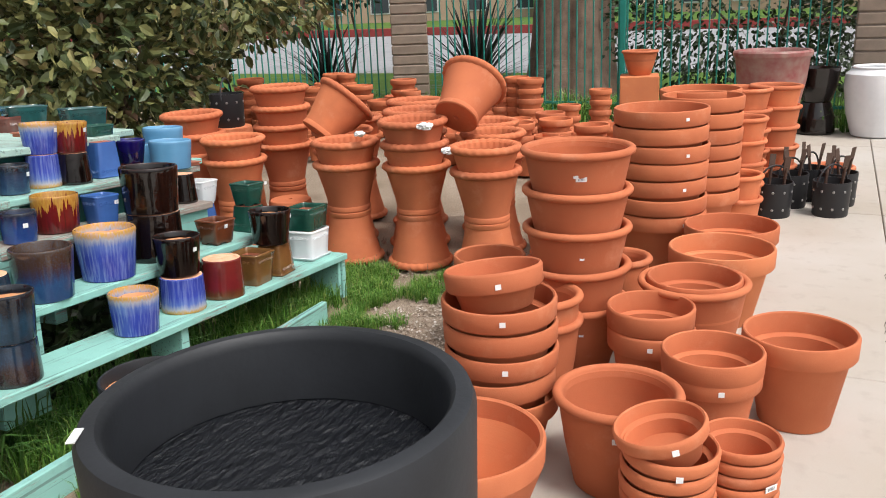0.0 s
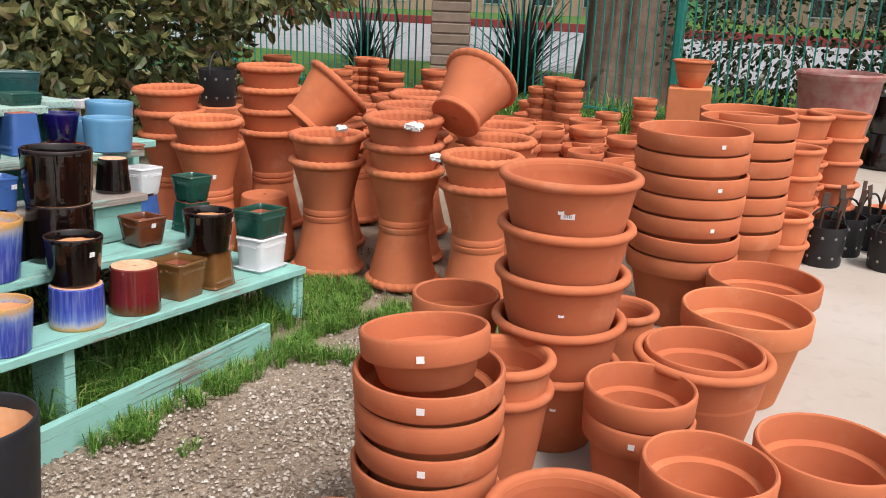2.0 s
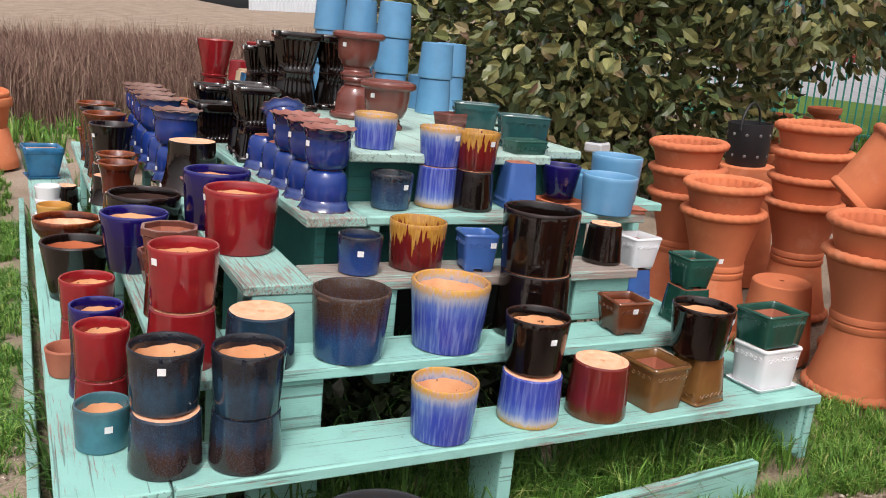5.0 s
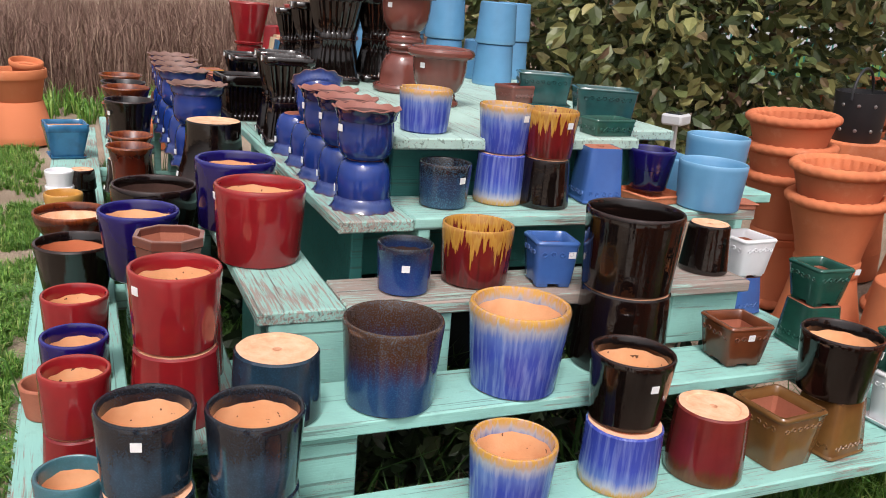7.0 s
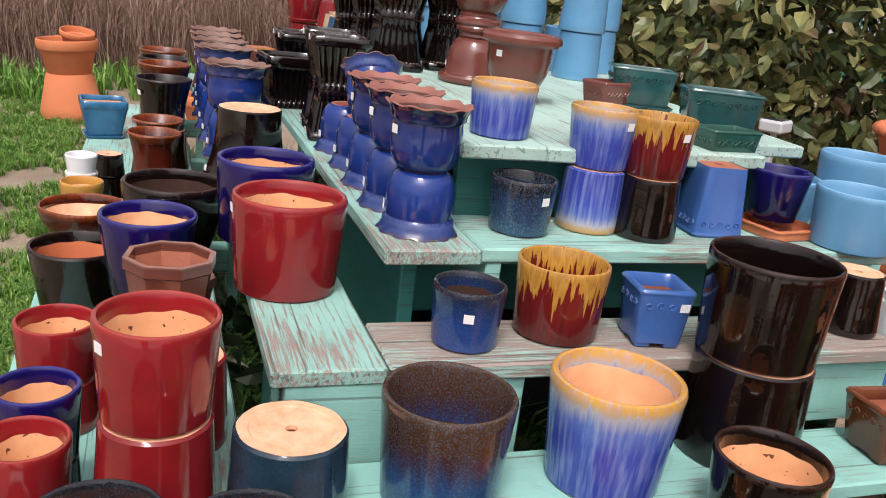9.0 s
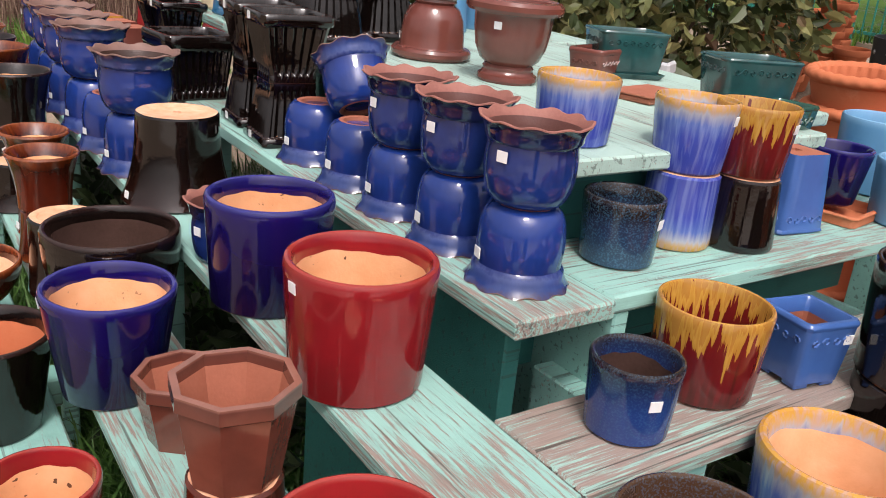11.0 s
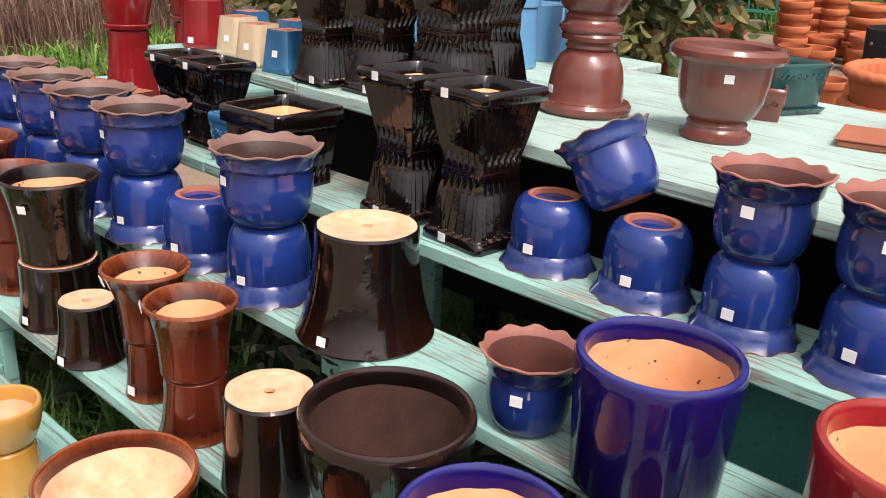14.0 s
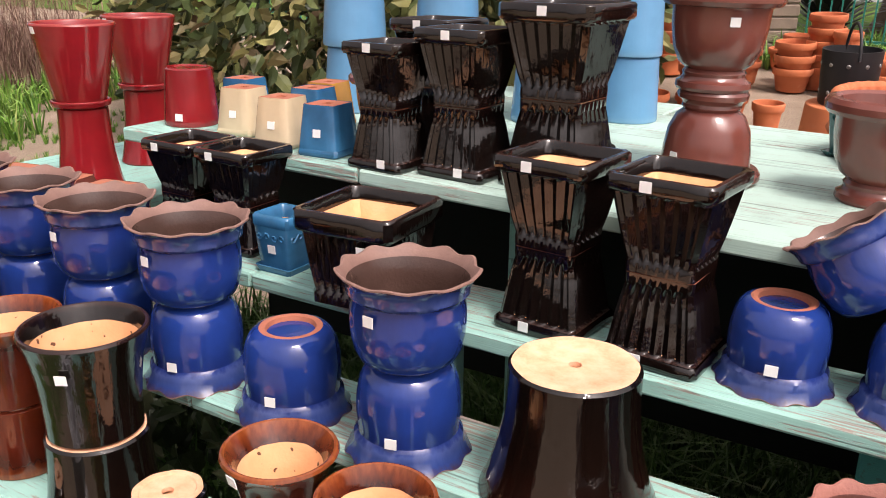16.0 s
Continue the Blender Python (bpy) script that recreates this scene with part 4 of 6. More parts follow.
def tree(x, y):
    ob = tagged(new("tree"), "thick stringy-barked tree trunk behind the fence", "tree")
    ob.location = (x, y, 0)

    def wave(a, r, z):
        return r * (1 + 0.10 * math.sin(5 * a + z * 0.7) + 0.05 * math.sin(13 * a - z) + 0.03 * math.sin(29 * a + 2 * z)), z
    me = bpy.data.meshes.new("trunk")
    verts, faces = lathe([(0.95, -0.1), (0.78, 0.3), (0.70, 1.0), (0.66, 2.0), (0.62, 3.5), (0.5, 6.0), (0.3, 8.5), (0, 9)], 90, wave)
    me.from_pydata(verts, [], faces)
    finish(me, BARK, 60)
    new("trunk", me).parent = ob
    crown = new("crown", leaf_cloud("crown", "", "", [(0, 0, 9.5, 3.6, 3.6, 2.4), (1.5, 2, 8, 2.5, 2.5, 1.6)], 5000, 0.25, HEDGE, 12))
    crown.parent = ob
    stems((0, 0, 6), [(2, 2, 8.5), (-2, 1, 9), (0.5, -2.4, 9)], 0.2, BARK, "limb", ob)


tree(16.2, 5.17)


def blades(name, label, spots, height, width, mat, seed, stalk=False):
    """Grass: bent blades scattered over discs (x, y, radius, count)."""
    rng = random.Random(seed)
    verts, faces = [], []
    for sx, sy, rad, n in spots:
        for k in range(n):
            if k % 14 == 0 or stalk:
                a, q = rng.uniform(0, 2 * math.pi), rad * math.sqrt(rng.random())
                cx, cy, vigour = sx + q * math.cos(a), sy + q * math.sin(a), rng.uniform(0.5, 1.15)
            if noise.noise((cx * 2.2, cy * 2.2, seed)) < -0.25 and not stalk:
                continue
            spread = 0.0 if stalk else 0.22 * height
            b = rng.uniform(0, 2 * math.pi)
            x, y = cx + spread * math.cos(b) * rng.random(), cy + spread * math.sin(b) * rng.random()
            h = height * vigour * rng.uniform(0.5, 1.15)
            lean = rng.uniform(0.1, 0.7) * 1.3 if stalk else rng.uniform(0.15, 1.15)
            d = Vector((math.cos(b), math.sin(b), 0))
            t = Vector((-d.y, d.x, 0)) * width
            p0 = Vector((x, y, -0.02))
            p1 = p0 + Vector((0, 0, h * 0.6)) + d * h * 0.25 * lean
            p2 = p0 + Vector((0, 0, h * (1 - 0.35 * lean))) + d * h * 0.8 * lean
            i = len(verts)
            verts += [tuple(p0 - t), tuple(p0 + t), tuple(p1 + t * 0.8), tuple(p1 - t * 0.8), tuple(p2)]
            faces += [(i, i + 1, i + 2, i + 3), (i + 3, i + 2, i + 4)]
    me = bpy.data.meshes.new(name)
    me.from_pydata(verts, [], faces)
    me.materials.append(mat)
    return tagged(new(name, me), label, "grass", kind="stuff")


blades("grass", "bright green grass tufts along the stand and dirt path",
       [(3.35 + 0.16 * i, 3.10, 0.08, 120 + 420 * (i % 3 == 1) + 30 * i) for i in range(10)] + [(4.95, 3.05, 0.28, 3200), (5.15, 3.45, 0.32, 3800), (5.25, 2.7, 0.33, 2600), (5.0, 2.35, 0.3, 900), (5.6, 2.2, 0.3, 1400), (4.3, 1.98, 0.16, 700), (4.6, 2.95, 0.2, 2200),
        (3.55, 2.93, 0.12, 450), (2.5, 2.95, 0.2, 250), (5.25, 3.95, 0.25, 800), (4.05, 2.1, 0.14, 260)], 0.105, 0.0024, GRASS, 21)
# under-stand grass takes the DARKGRASS greens, with shade already in the colour
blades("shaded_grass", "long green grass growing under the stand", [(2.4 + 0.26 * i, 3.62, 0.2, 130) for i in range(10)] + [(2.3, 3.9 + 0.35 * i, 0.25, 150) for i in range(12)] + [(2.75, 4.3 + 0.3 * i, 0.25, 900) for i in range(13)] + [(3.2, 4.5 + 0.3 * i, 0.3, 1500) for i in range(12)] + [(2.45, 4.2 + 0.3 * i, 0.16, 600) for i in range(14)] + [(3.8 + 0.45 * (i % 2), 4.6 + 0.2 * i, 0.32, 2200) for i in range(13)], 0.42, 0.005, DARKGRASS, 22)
blades("under_grass", "green grass growing under the lowest step", [(2.7 + 0.2 * i, 3.44, 0.16, 700) for i in range(11)], 0.21, 0.003, GRASS, 28)
blades("side_grass", "patchy green grass beside the stand", [(1.5, 5.2 + 0.5 * i, 0.42, 3000) for i in range(14)] + [(0.5, 8 + 1.1 * i, 1.0, 5000) for i in range(5)] + [(1.88, 4.0 + 0.3 * i, 0.13, 900) for i in range(15)] + [(3.95, 4.9 + 0.4 * i, 0.4, 1200) for i in range(6)] + [(3.2 + i, 11.2, 0.8, 1500) for i in range(4)], 0.085, 0.003, GRASS, 23)
blades("verge_grass", "long grass in front of and behind the fence", [(12.4 + 0.35 * (i % 3), 0.8 + 0.33 * i, 0.5, 260) for i in range(22)] + [(13.6, 1 + 0.6 * i, 0.6, 260) for i in range(18)], 0.42, 0.009, GRASS, 24)
blades("dry_weeds", "tall brown dry weed stalks in a field", [(-3 + 1.5 * (i % 8), 14.2 + 1.5 * (i // 8), 1.3, 1400) for i in range(48)] + [(-10 + 4.5 * (i % 7), 24 + 4.5 * (i // 7), 3.0, 1600) for i in range(21)], 1.15, 0.005, WEEDS, 25, True)
blades("field_weeds", "low green weeds at the edge of the dry field", [(-1 + 1.1 * i, 12.6 + 0.5 * math.sin(2 * i), 0.8, 900) for i in range(9)] + [(5.0, 15.2, 0.8, 1200), (7.5, 18, 2.0, 2500), (9, 24, 4.0, 4000)], 0.35, 0.010, GRASS, 26)
blades("straw_litter", "dry straw litter round the pot columns", [(5.6, 3.0, 0.4, 260), (5.7, 3.6, 0.4, 260), (5.5, 4.2, 0.4, 200), (6.3, 2.6, 0.4, 150)], 0.10, 0.002, STRAW, 27)

# weeds under the stand, added dense and dark to deepen the shade over bright dirt
under = tagged(new("weeds_under_stand", leaf_cloud("weeds_under_stand", "", "", [(3.1, 3.95, 0.14, 0.9, 0.3, 0.3), (2.95, 5.2, 0.15, 0.5, 0.9, 0.4), (2.95, 6.6, 0.15, 0.5, 0.9, 0.4), (4.0, 4.1, 0.1, 0.5, 0.35, 0.3)], 3500, 0.10, HEDGE, 41, 0.1)), "dark leafy weeds growing under the stand", "weeds", kind="stuff")

# ---- far buildings ----
def far_building(x, y, w, d, h, wall, label, rz, bays):
    ob = tagged(new("building"), label, "building")
    ob.matrix_world = pose(x, y, 0, 0, 0, rz)
    part("wall", box(-d / 2, d / 2, -w / 2, w / 2, 0, h, 0.02), wall, ob)
    part("roof", box(-d / 2 - 0.5, d / 2 + 0.5, -w / 2 - 0.5, w / 2 + 0.5, h, h + 0.35, 0.05), RUSTY, ob)
    for i in range(bays):
        yy = -w / 2 + w * (i + 0.5) / bays
        win = part("window", box(-d / 2 - 0.06, -d / 2 - 0.005, yy - 0.9, yy + 0.9, 1.0, 2.5, 0.02), TIN, ob)
        part("pane", box(-d / 2 - 0.09, -d / 2 - 0.065, yy - 0.78, yy + 0.78, 1.12, 2.38, 0), GLASSY, win)


far_building(75, 38, 26, 10, 4.2, STUCCO, "low tan stucco building across the road", 20, 6)
far_building(78, 22, 8, 8, 3.4, GREENWALL, "green-walled shed across the road", 10, 2)
far_building(80, 2, 24, 10, 4.0, STUCCO, "low tan stucco building across the road", 0, 6)


def tin_fence():
    ob = tagged(new("tin_shed"), "far white corrugated metal shed wall", "shed")
    ob.matrix_world = pose(25.6, 84, 1.2, 0, 0, -16)
    bm = bmesh.new()
    rows = []
    for i in range(81):
        x = -2 + 0.05 * i
        y = 0.03 * math.sin(i * math.pi / 2.0)
        rows.append((bm.verts.new((x * 1.7, y, 0)), bm.verts.new((x * 1.7, y, 6.5))))
    for p, q in zip(rows, rows[1:]):
        bm.faces.new((p[0], q[0], q[1], p[1]))
    part("panel", bm, TIN, ob, smooth=0)
    for i in range(3):
        part("post", box((-2 + 2 * i) * 1.7 - 0.06, (-2 + 2 * i) * 1.7 + 0.06, 0.05, 0.17, 0, 6.5, 0.004), TIN, ob)


tin_fence()
# distant rise and woods closing the view
shrub([(-4 - 9 * i, 70 + 3 * (i % 3), 3, 7, 4, 4 + (i % 3)) for i in range(8)], 5000, 1.0, HEDGE, "far dark tree line beyond the field", 31, [(-20, 70, 4)], (-20, 70, 0), 0.2)
shrub([(110, -50 + 14 * i, 4, 6, 9, 5 + (i % 3)) for i in range(10)], 5000, 1.2, HEDGE, "far dark tree line beyond the road", 32, [(110, 20, 5)], (110, 20, 0), 0.2)

# ---- the stepped display stand ----
stand = thing("display_stand", LEVEL.copy(), "stepped turquoise painted plank stand, paint flaking to grey wood", "display stand")
T, W = 0.038, 0.235
LEVELS = {1: (2.04, 3.27, 8.9), 2: (2.345, 3.53, 8.2), 3: (2.62, 3.785, 7.9), 4: (2.895, 4.03, 7.6), 5: (3.12, 4.225, 6.90)}


def plank(x0, x1, y0, y1, z, along, mat, th=T, rise=0.0):
    """A plank with its grain along x or y."""
    cx, cy = (x0 + x1) / 2, (y0 + y1) / 2
    lx, ly = (x1 - x0, y1 - y0) if along == "x" else (y1 - y0, x1 - x0)
    return part("plank", box(-lx / 2, lx / 2, -ly / 2, ly / 2, -th, 0, 0.005), mat, stand, "", pose(cx, cy, z, 0, 0 if along == "x" else -math.degrees(rise), 0 if along == "x" else 90))


def board(name, x0, x1, y0, y1, z0, z1, mat=WOOD):
    return part(name, box(-(x1 - x0) / 2, (x1 - x0) / 2, -(y1 - y0) / 2, (y1 - y0) / 2, 0, z1 - z0, 0.004), mat, stand, "", pose((x0 + x1) / 2, (y0 + y1) / 2, z0))


for k, (x, y, far) in LEVELS.items():
    w = 0.285 if k == 1 else W
    cut = (y + far) / 2 + 0.1 * k
    plank(x, x + w, y, cut - 0.004, step_z(k, (y + cut) / 2), "y", {3: WOOD_WORN, 4: WOOD_WORN, 2: WOOD_WORN, 5: WOOD_PALE}.get(k, WOOD), rise=SLOPE[k])
    plank(x, x + w, cut, far, step_z(k, (cut + far) / 2), "y", WOOD_WORN, rise=SLOPE[k])
plank(2.33, 4.81, 3.27, 3.525, 0.42, "x", WOOD)
plank(2.584, 4.52, 3.53, 3.765, 0.615, "x", WOOD)
plank(2.859, 4.23, 3.785, 4.02, 0.815, "x", WOOD_BARE)
plank(3.134, 4.45, 4.045, 4.335, 0.985, "x", WOOD_WORN)
for i in range(3):
    plank(3.354 + 0.239 * i, 3.589 + 0.239 * i, 4.225 + 0.02 * i, 6.90, step_z(5, 5.56), "y", WOOD_PALE, rise=SLOPE[5])
# right-hand returns of the lower steps
plank(4.575, 4.81, 3.53, 5.0, 0.42, "y", WOOD)
plank(4.285, 4.52, 3.77, 4.9, 0.615, "y", WOOD)
# risers, legs, sleepers and stringers
for x in (2.06, 3.36, 4.74):
    board("leg", x, x + 0.05, 3.30, 3.50, 0.05 if x < 4 else 0.16, 0.38)
board("end_board", 4.765, 4.803, 3.285, 3.53, 0.14, 0.38)
for x0, x1, y0, y1, h in ((2.0, 4.45, 3.20, 3.238, 0.12), (1.985, 2.023, 3.17, 8.6, 0.12)):
    part("sleeper", box(-(x1 - x0) / 2, (x1 - x0) / 2, -(y1 - y0) / 2, (y1 - y0) / 2, 0, h + 0.05, 0.004), WOOD, stand, "", LEVEL.inverted() @ pose((x0 + x1) / 2, (y0 + y1) / 2, -0.05))
board("riser", 2.65, 2.90, 3.79, 3.828, 0.577, 0.777)
board("riser", 2.50, 2.538, 3.57, 3.75, 0.1, 0.577)
board("riser", 2.60, 2.83, 3.56, 3.60, 0.15, 0.577)
board("riser", 3.55, 3.62, 3.56, 3.60, 0.382, 0.577)
board("riser", 3.95, 4.22, 3.82, 3.858, 0.60, 0.777)
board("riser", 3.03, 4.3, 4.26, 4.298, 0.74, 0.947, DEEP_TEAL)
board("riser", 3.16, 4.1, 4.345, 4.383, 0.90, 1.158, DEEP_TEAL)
for y in (3.95, 5.2, 6.5, 7.5):
    # cross frames under the side steps
    board("stringer", 2.37, 2.41, y, y + 0.09, 0.12, step_z(2, y) - T)
    board("stringer", 2.66, 2.70, y, y + 0.09, 0.1, step_z(3, y) - T)
    board("stringer", 2.98, 3.02, y + 0.5, y + 0.59, 0.1, step_z(4, y + 0.5) - T)
    if y < 6.4:
        board("stringer", 3.3, 3.34, y + 0.45, y + 0.54, 0.1, step_z(5, y + 0.45) - T)
    board("cross_beam", 2.41, 2.66, y, y + 0.09, step_z(2, y) - 0.128, step_z(2, y) - T)
    board("cross_beam", 2.10, 2.37, y, y + 0.09, step_z(1, y) - 0.12, step_z(1, y) - T)
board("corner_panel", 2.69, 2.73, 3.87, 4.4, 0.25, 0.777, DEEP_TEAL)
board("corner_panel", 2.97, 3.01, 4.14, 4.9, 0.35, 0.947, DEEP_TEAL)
# stained boards under step 5, extended down as an added panel that blocks light
board("shade_back_panel", 3.62, 3.65, 4.40, 6.85, 0.5, 1.158, DARKBOARD)
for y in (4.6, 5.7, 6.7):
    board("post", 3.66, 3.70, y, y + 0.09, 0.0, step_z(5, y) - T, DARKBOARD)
# added panel, only there to keep the space under the steps dark
board("shade_back_panel", 3.0, 4.2, 4.42, 4.45, 0.3, 0.94, DARKBOARD)
for x0, x1, y0, z0, z1 in ((3.1, 3.17, 3.80, 0.42, 0.777), (3.15, 3.19, 4.05, 0.5, 0.947)):
    board("stringer", x0, x1, y0, y0 + 0.4, z0, z1)

# ---- glazed pots on the front steps ----


def on(k, x, y, dz=0.0, rz=0.0, rx=0.0, ry=0.0):
    return S(x, y, step_z(k, y) + dz, rz, rx + (math.degrees(SLOPE[k]) if rx == ry == rz == 0 else 0), ry)


navy = "dark navy streaked glazed cylinder pot"
glazed_pot(on(1, 2.326, 3.41), 0.094, 0.101, 0.17, BROWNNAVY, navy + " turned upside down", up=False)
glazed_pot(on(1, 2.325, 3.43, 0.17), 0.090, 0.103, 0.182, NAVY, navy + " standing on another", tags=[(-14, 0.14)])
glazed_pot(on(1, 2.54, 3.38), 0.096, 0.103, 0.165, BROWNNAVY, "brown and navy glazed pot turned upside down", up=False)
glazed_pot(on(1, 2.538, 3.37, 0.166), 0.091, 0.104, 0.188, NAVY, navy + " standing on another")
glazed_pot(on(1, 2.176, 3.575), 0.072, 0.079, 0.133, TEAL, "small teal glazed pot", tags=[(8, 0.08)])
glazed_pot(on(1, 3.167, 3.376), 0.097, 0.11, 0.187, PERI, "periwinkle blue pot with ochre dripped rim", th=0.014)
glazed_pot(on(1, 3.514, 3.41), 0.102, 0.107, 0.17, PERI, "periwinkle streaked pot turned upside down", up=False, tags=[(-35, 0.03)])
glazed_pot(on(1, 3.52, 3.425, 0.172), 0.093, 0.112, 0.192, BLACK, "glossy black glazed pot on an upturned blue one", tags=[(0, 0.13)])
glazed_pot(on(1, 3.78, 3.385), 0.098, 0.108, 0.197, OXDIP, "oxblood red pot upside down, pale foot showing", up=False, tags=[(-10, 0.035)])
square_pot(on(1, 4.04, 3.40, rz=5), 0.078, 0.096, 0.17, TAN, "tan brown glazed square planter", inner=CLAY_RED, rimh=0.1)
square_pot(on(1, 4.25, 3.40, rz=8), 0.066, 0.084, 0.172, TAN, "tan brown square planter turned upside down", up=False, rimh=0.08, tags=[(0, -0.03, 0.012)])
glazed_pot(on(1, 4.24, 3.41, 0.174), 0.096, 0.117, 0.19, BLACK, "glossy black glazed pot on an upturned square planter", tags=[(30, 0.15)])
square_pot(on(1, 4.64, 3.43, rz=3), 0.095, 0.11, 0.175, WHITE, "white glazed rectangular planter on its saucer", saucer=True, wy=0.085, rimh=0.1)
square_pot(on(1, 4.64, 3.44, 0.178, rz=3), 0.10, 0.117, 0.135, GREEN, "dark green glazed rectangular planter on a white one", wy=0.09, inner=CLAY_RED, rimh=0.1)

glazed_pot(on(2, 2.411, 3.68), 0.096, 0.106, 0.18, RED, "oxblood red pot turned upside down", up=False)
glazed_pot(on(2, 2.411, 3.683, 0.182), 0.093, 0.106, 0.189, RED, "oxblood red glazed pot on an upturned one", tags=[(-60, 0.15)])
glazed_pot(on(2, 2.638, 3.63), 0.102, 0.110, 0.17, NAVY, "dark navy pot upside down, pale foot showing", up=False)
glazed_pot(on(2, 2.931, 3.631), 0.113, 0.13, 0.227, FADE, "brown to blue shaded glazed pot", th=0.014, inner=FADE, band=0.12)
glazed_pot(on(2, 3.297, 3.645), 0.119, 0.14, 0.237, PERI, "large periwinkle pot with ochre rim and drips", th=0.02)
glazed_pot(on(2, 3.68, 3.71), 0.130, 0.140, 0.238, BLACK, "glossy black pot turned upside down", up=False)
glazed_pot(on(2, 3.681, 3.715, 0.239), 0.130, 0.143, 0.231, BLACK, "large glossy black glazed pot on an upturned one", inner=BLACK)
square_pot(on(2, 4.06, 3.64, rz=-4), 0.064, 0.082, 0.135, RUST, "rust brown square bonsai planter", feet=True, inner=CLAY_RED, tags=[(0, 0.0, 0.10)], rimh=0.1)
square_pot(on(2, 4.42, 3.69, rz=-6), 0.062, 0.076, 0.148, GREEN, "dark green square planter turned upside down", up=False, inner=CLAY_RED, rimh=0.1)
square_pot(on(2, 4.42, 3.69, 0.149, rz=-2), 0.056, 0.075, 0.132, GREEN, "dark green square planter on an upturned one", feet=True, inner=CLAY_RED, tags=[(0, 0.08, 0.12)], rimh=0.1)
square_pot(on(2, 4.40, 4.02, rz=4), 0.055, 0.07, 0.135, MIDBLUE, "blue square planter turned upside down", up=False, rimh=0.08)
square_pot(on(2, 4.40, 4.02, 0.137, rz=4), 0.062, 0.08, 0.145, WHITE, "white glazed square planter on a blue one", feet=True, inner=CLAY_RED, rimh=0.1)

glazed_pot(on(3, 3.054, 3.90), 0.072, 0.082, 0.14, INK, "small ink blue glazed pot", inner=CLAY_BROWN, tags=[(-18, 0.085)])
glazed_pot(on(3, 3.297, 3.945), 0.099, 0.109, 0.178, DRIP, "oxblood pot with ochre glaze dripping from the rim", inner=DRIP, band=0.09)
square_pot(on(3, 3.519, 3.887, rz=-10), 0.056, 0.069, 0.145, MIDBLUE, "mid blue square planter with scroll frieze", feet=True, inner=CLAY_RED, tags=[(0, 0.045, 0.105)], rimh=0.1)
glazed_pot(on(3, 4.139, 3.92), 0.067, 0.082, 0.162, BLACK, "small black pot upside down, pale foot showing", up=False, tags=[(-5, 0.03)])

glazed_pot(on(4, 3.287, 4.20), 0.076, 0.086, 0.142, SPECK, "speckled night blue glazed pot", inner=SPECK, band=0.08, tags=[(20, 0.095)])
glazed_pot(on(4, 3.503, 4.24), 0.079, 0.084, 0.165, PERI, "periwinkle striped pot turned upside down", up=False, tags=[(35, 0.03)])
glazed_pot(on(4, 3.51, 4.245, 0.166), 0.076, 0.092, 0.157, PERI, "periwinkle pot with ochre rim on an upturned one", tags=[(20, 0.12)])
glazed_pot(on(4, 3.642, 4.18), 0.075, 0.088, 0.16, BLACK, "glossy black pot turned upside down", up=False)
glazed_pot(on(4, 3.648, 4.19, 0.161), 0.077, 0.092, 0.157, DRIP, "ochre over oxblood glazed pot on a black one", inner=DRIP, band=0.08, tags=[(15, 0.115)])
square_pot(on(4, 3.876, 4.225, rz=-8), 0.059, 0.075, 0.192, MIDBLUE, "tall blue square pot turned upside down", up=False, rimh=0.06)
glazed_pot(on(4, 4.122, 4.26, 0.03), 0.066, 0.088, 0.15, COBALT, "small cobalt blue glazed pot on a clay saucer", inner=COBALT, band=0.09)
square_pot(on(4, 4.122, 4.24, 0.0, rz=10), 0.10, 0.105, 0.028, TERRA, "shallow square terracotta saucer", rimh=0.3, band=False, inner=TERRA, name="saucer")
glazed_pot(on(5, 3.27, 4.365), 0.079, 0.089, 0.141, PERI, "periwinkle pot with ochre rim on the top step", tags=[])

# sky blue cylinders at the end of the steps
for (x, y, z, h) in ((4.27, 4.10, 0.0, 0.165), (4.50, 4.36, 0.0, 0.215), (4.27, 4.42, 0.0, 0.13)):
    glazed_pot(on(4, x, y, z), 0.108, 0.121, h, SKY, "sky blue glazed cylinder pot", inner=SKY, band=h * 0.7, group="sky blue planters")
plank(4.1, 4.75, 4.285, 4.52, 0.985, "x", WOOD)
board("stringer", 4.6, 4.64, 4.3, 4.39, 0.05, 0.947)
for x, y, k in ((4.20, 5.78, 2), (4.0, 5.98, 3), (4.48, 6.15, 2), (3.90, 6.28, 3), (3.80, 6.57, 3), (4.25, 6.05, 1)):
    z = 0.0
    for i in range(k):
        glazed_pot(on(5, x, y, z), 0.092, 0.104, 0.205, SKY, "sky blue glazed pot upside down in a stack", up=False, foot=SKY, group="sky blue stacks")
        z += 0.207
plank(4.074, 4.36, 4.45, 6.9, step_z(5, 5.675), "y", WOOD_PALE, rise=SLOPE[5])
plank(4.364, 4.62, 5.7, 6.9, step_z(5, 6.3), "y", WOOD_PALE, rise=SLOPE[5])
board("stringer", 4.5, 4.54, 6.2, 6.29, 0.05, step_z(5, 6.2) - T)
for y in (4.75, 5.6, 6.6):
    board("stringer", 4.2, 4.24, y, y + 0.09, 0.05, step_z(5, y) - T)

for (x, y) in ((4.08, 4.55), (4.085, 5.035)):
    square_pot(on(5, x, y, rz=-22), 0.098, 0.118, 0.145, SEA, "sea green rectangular planter with scroll frieze", wy=0.085, inner=CLAY_RED, saucer=True, rimh=0.08, group="sea green planters")

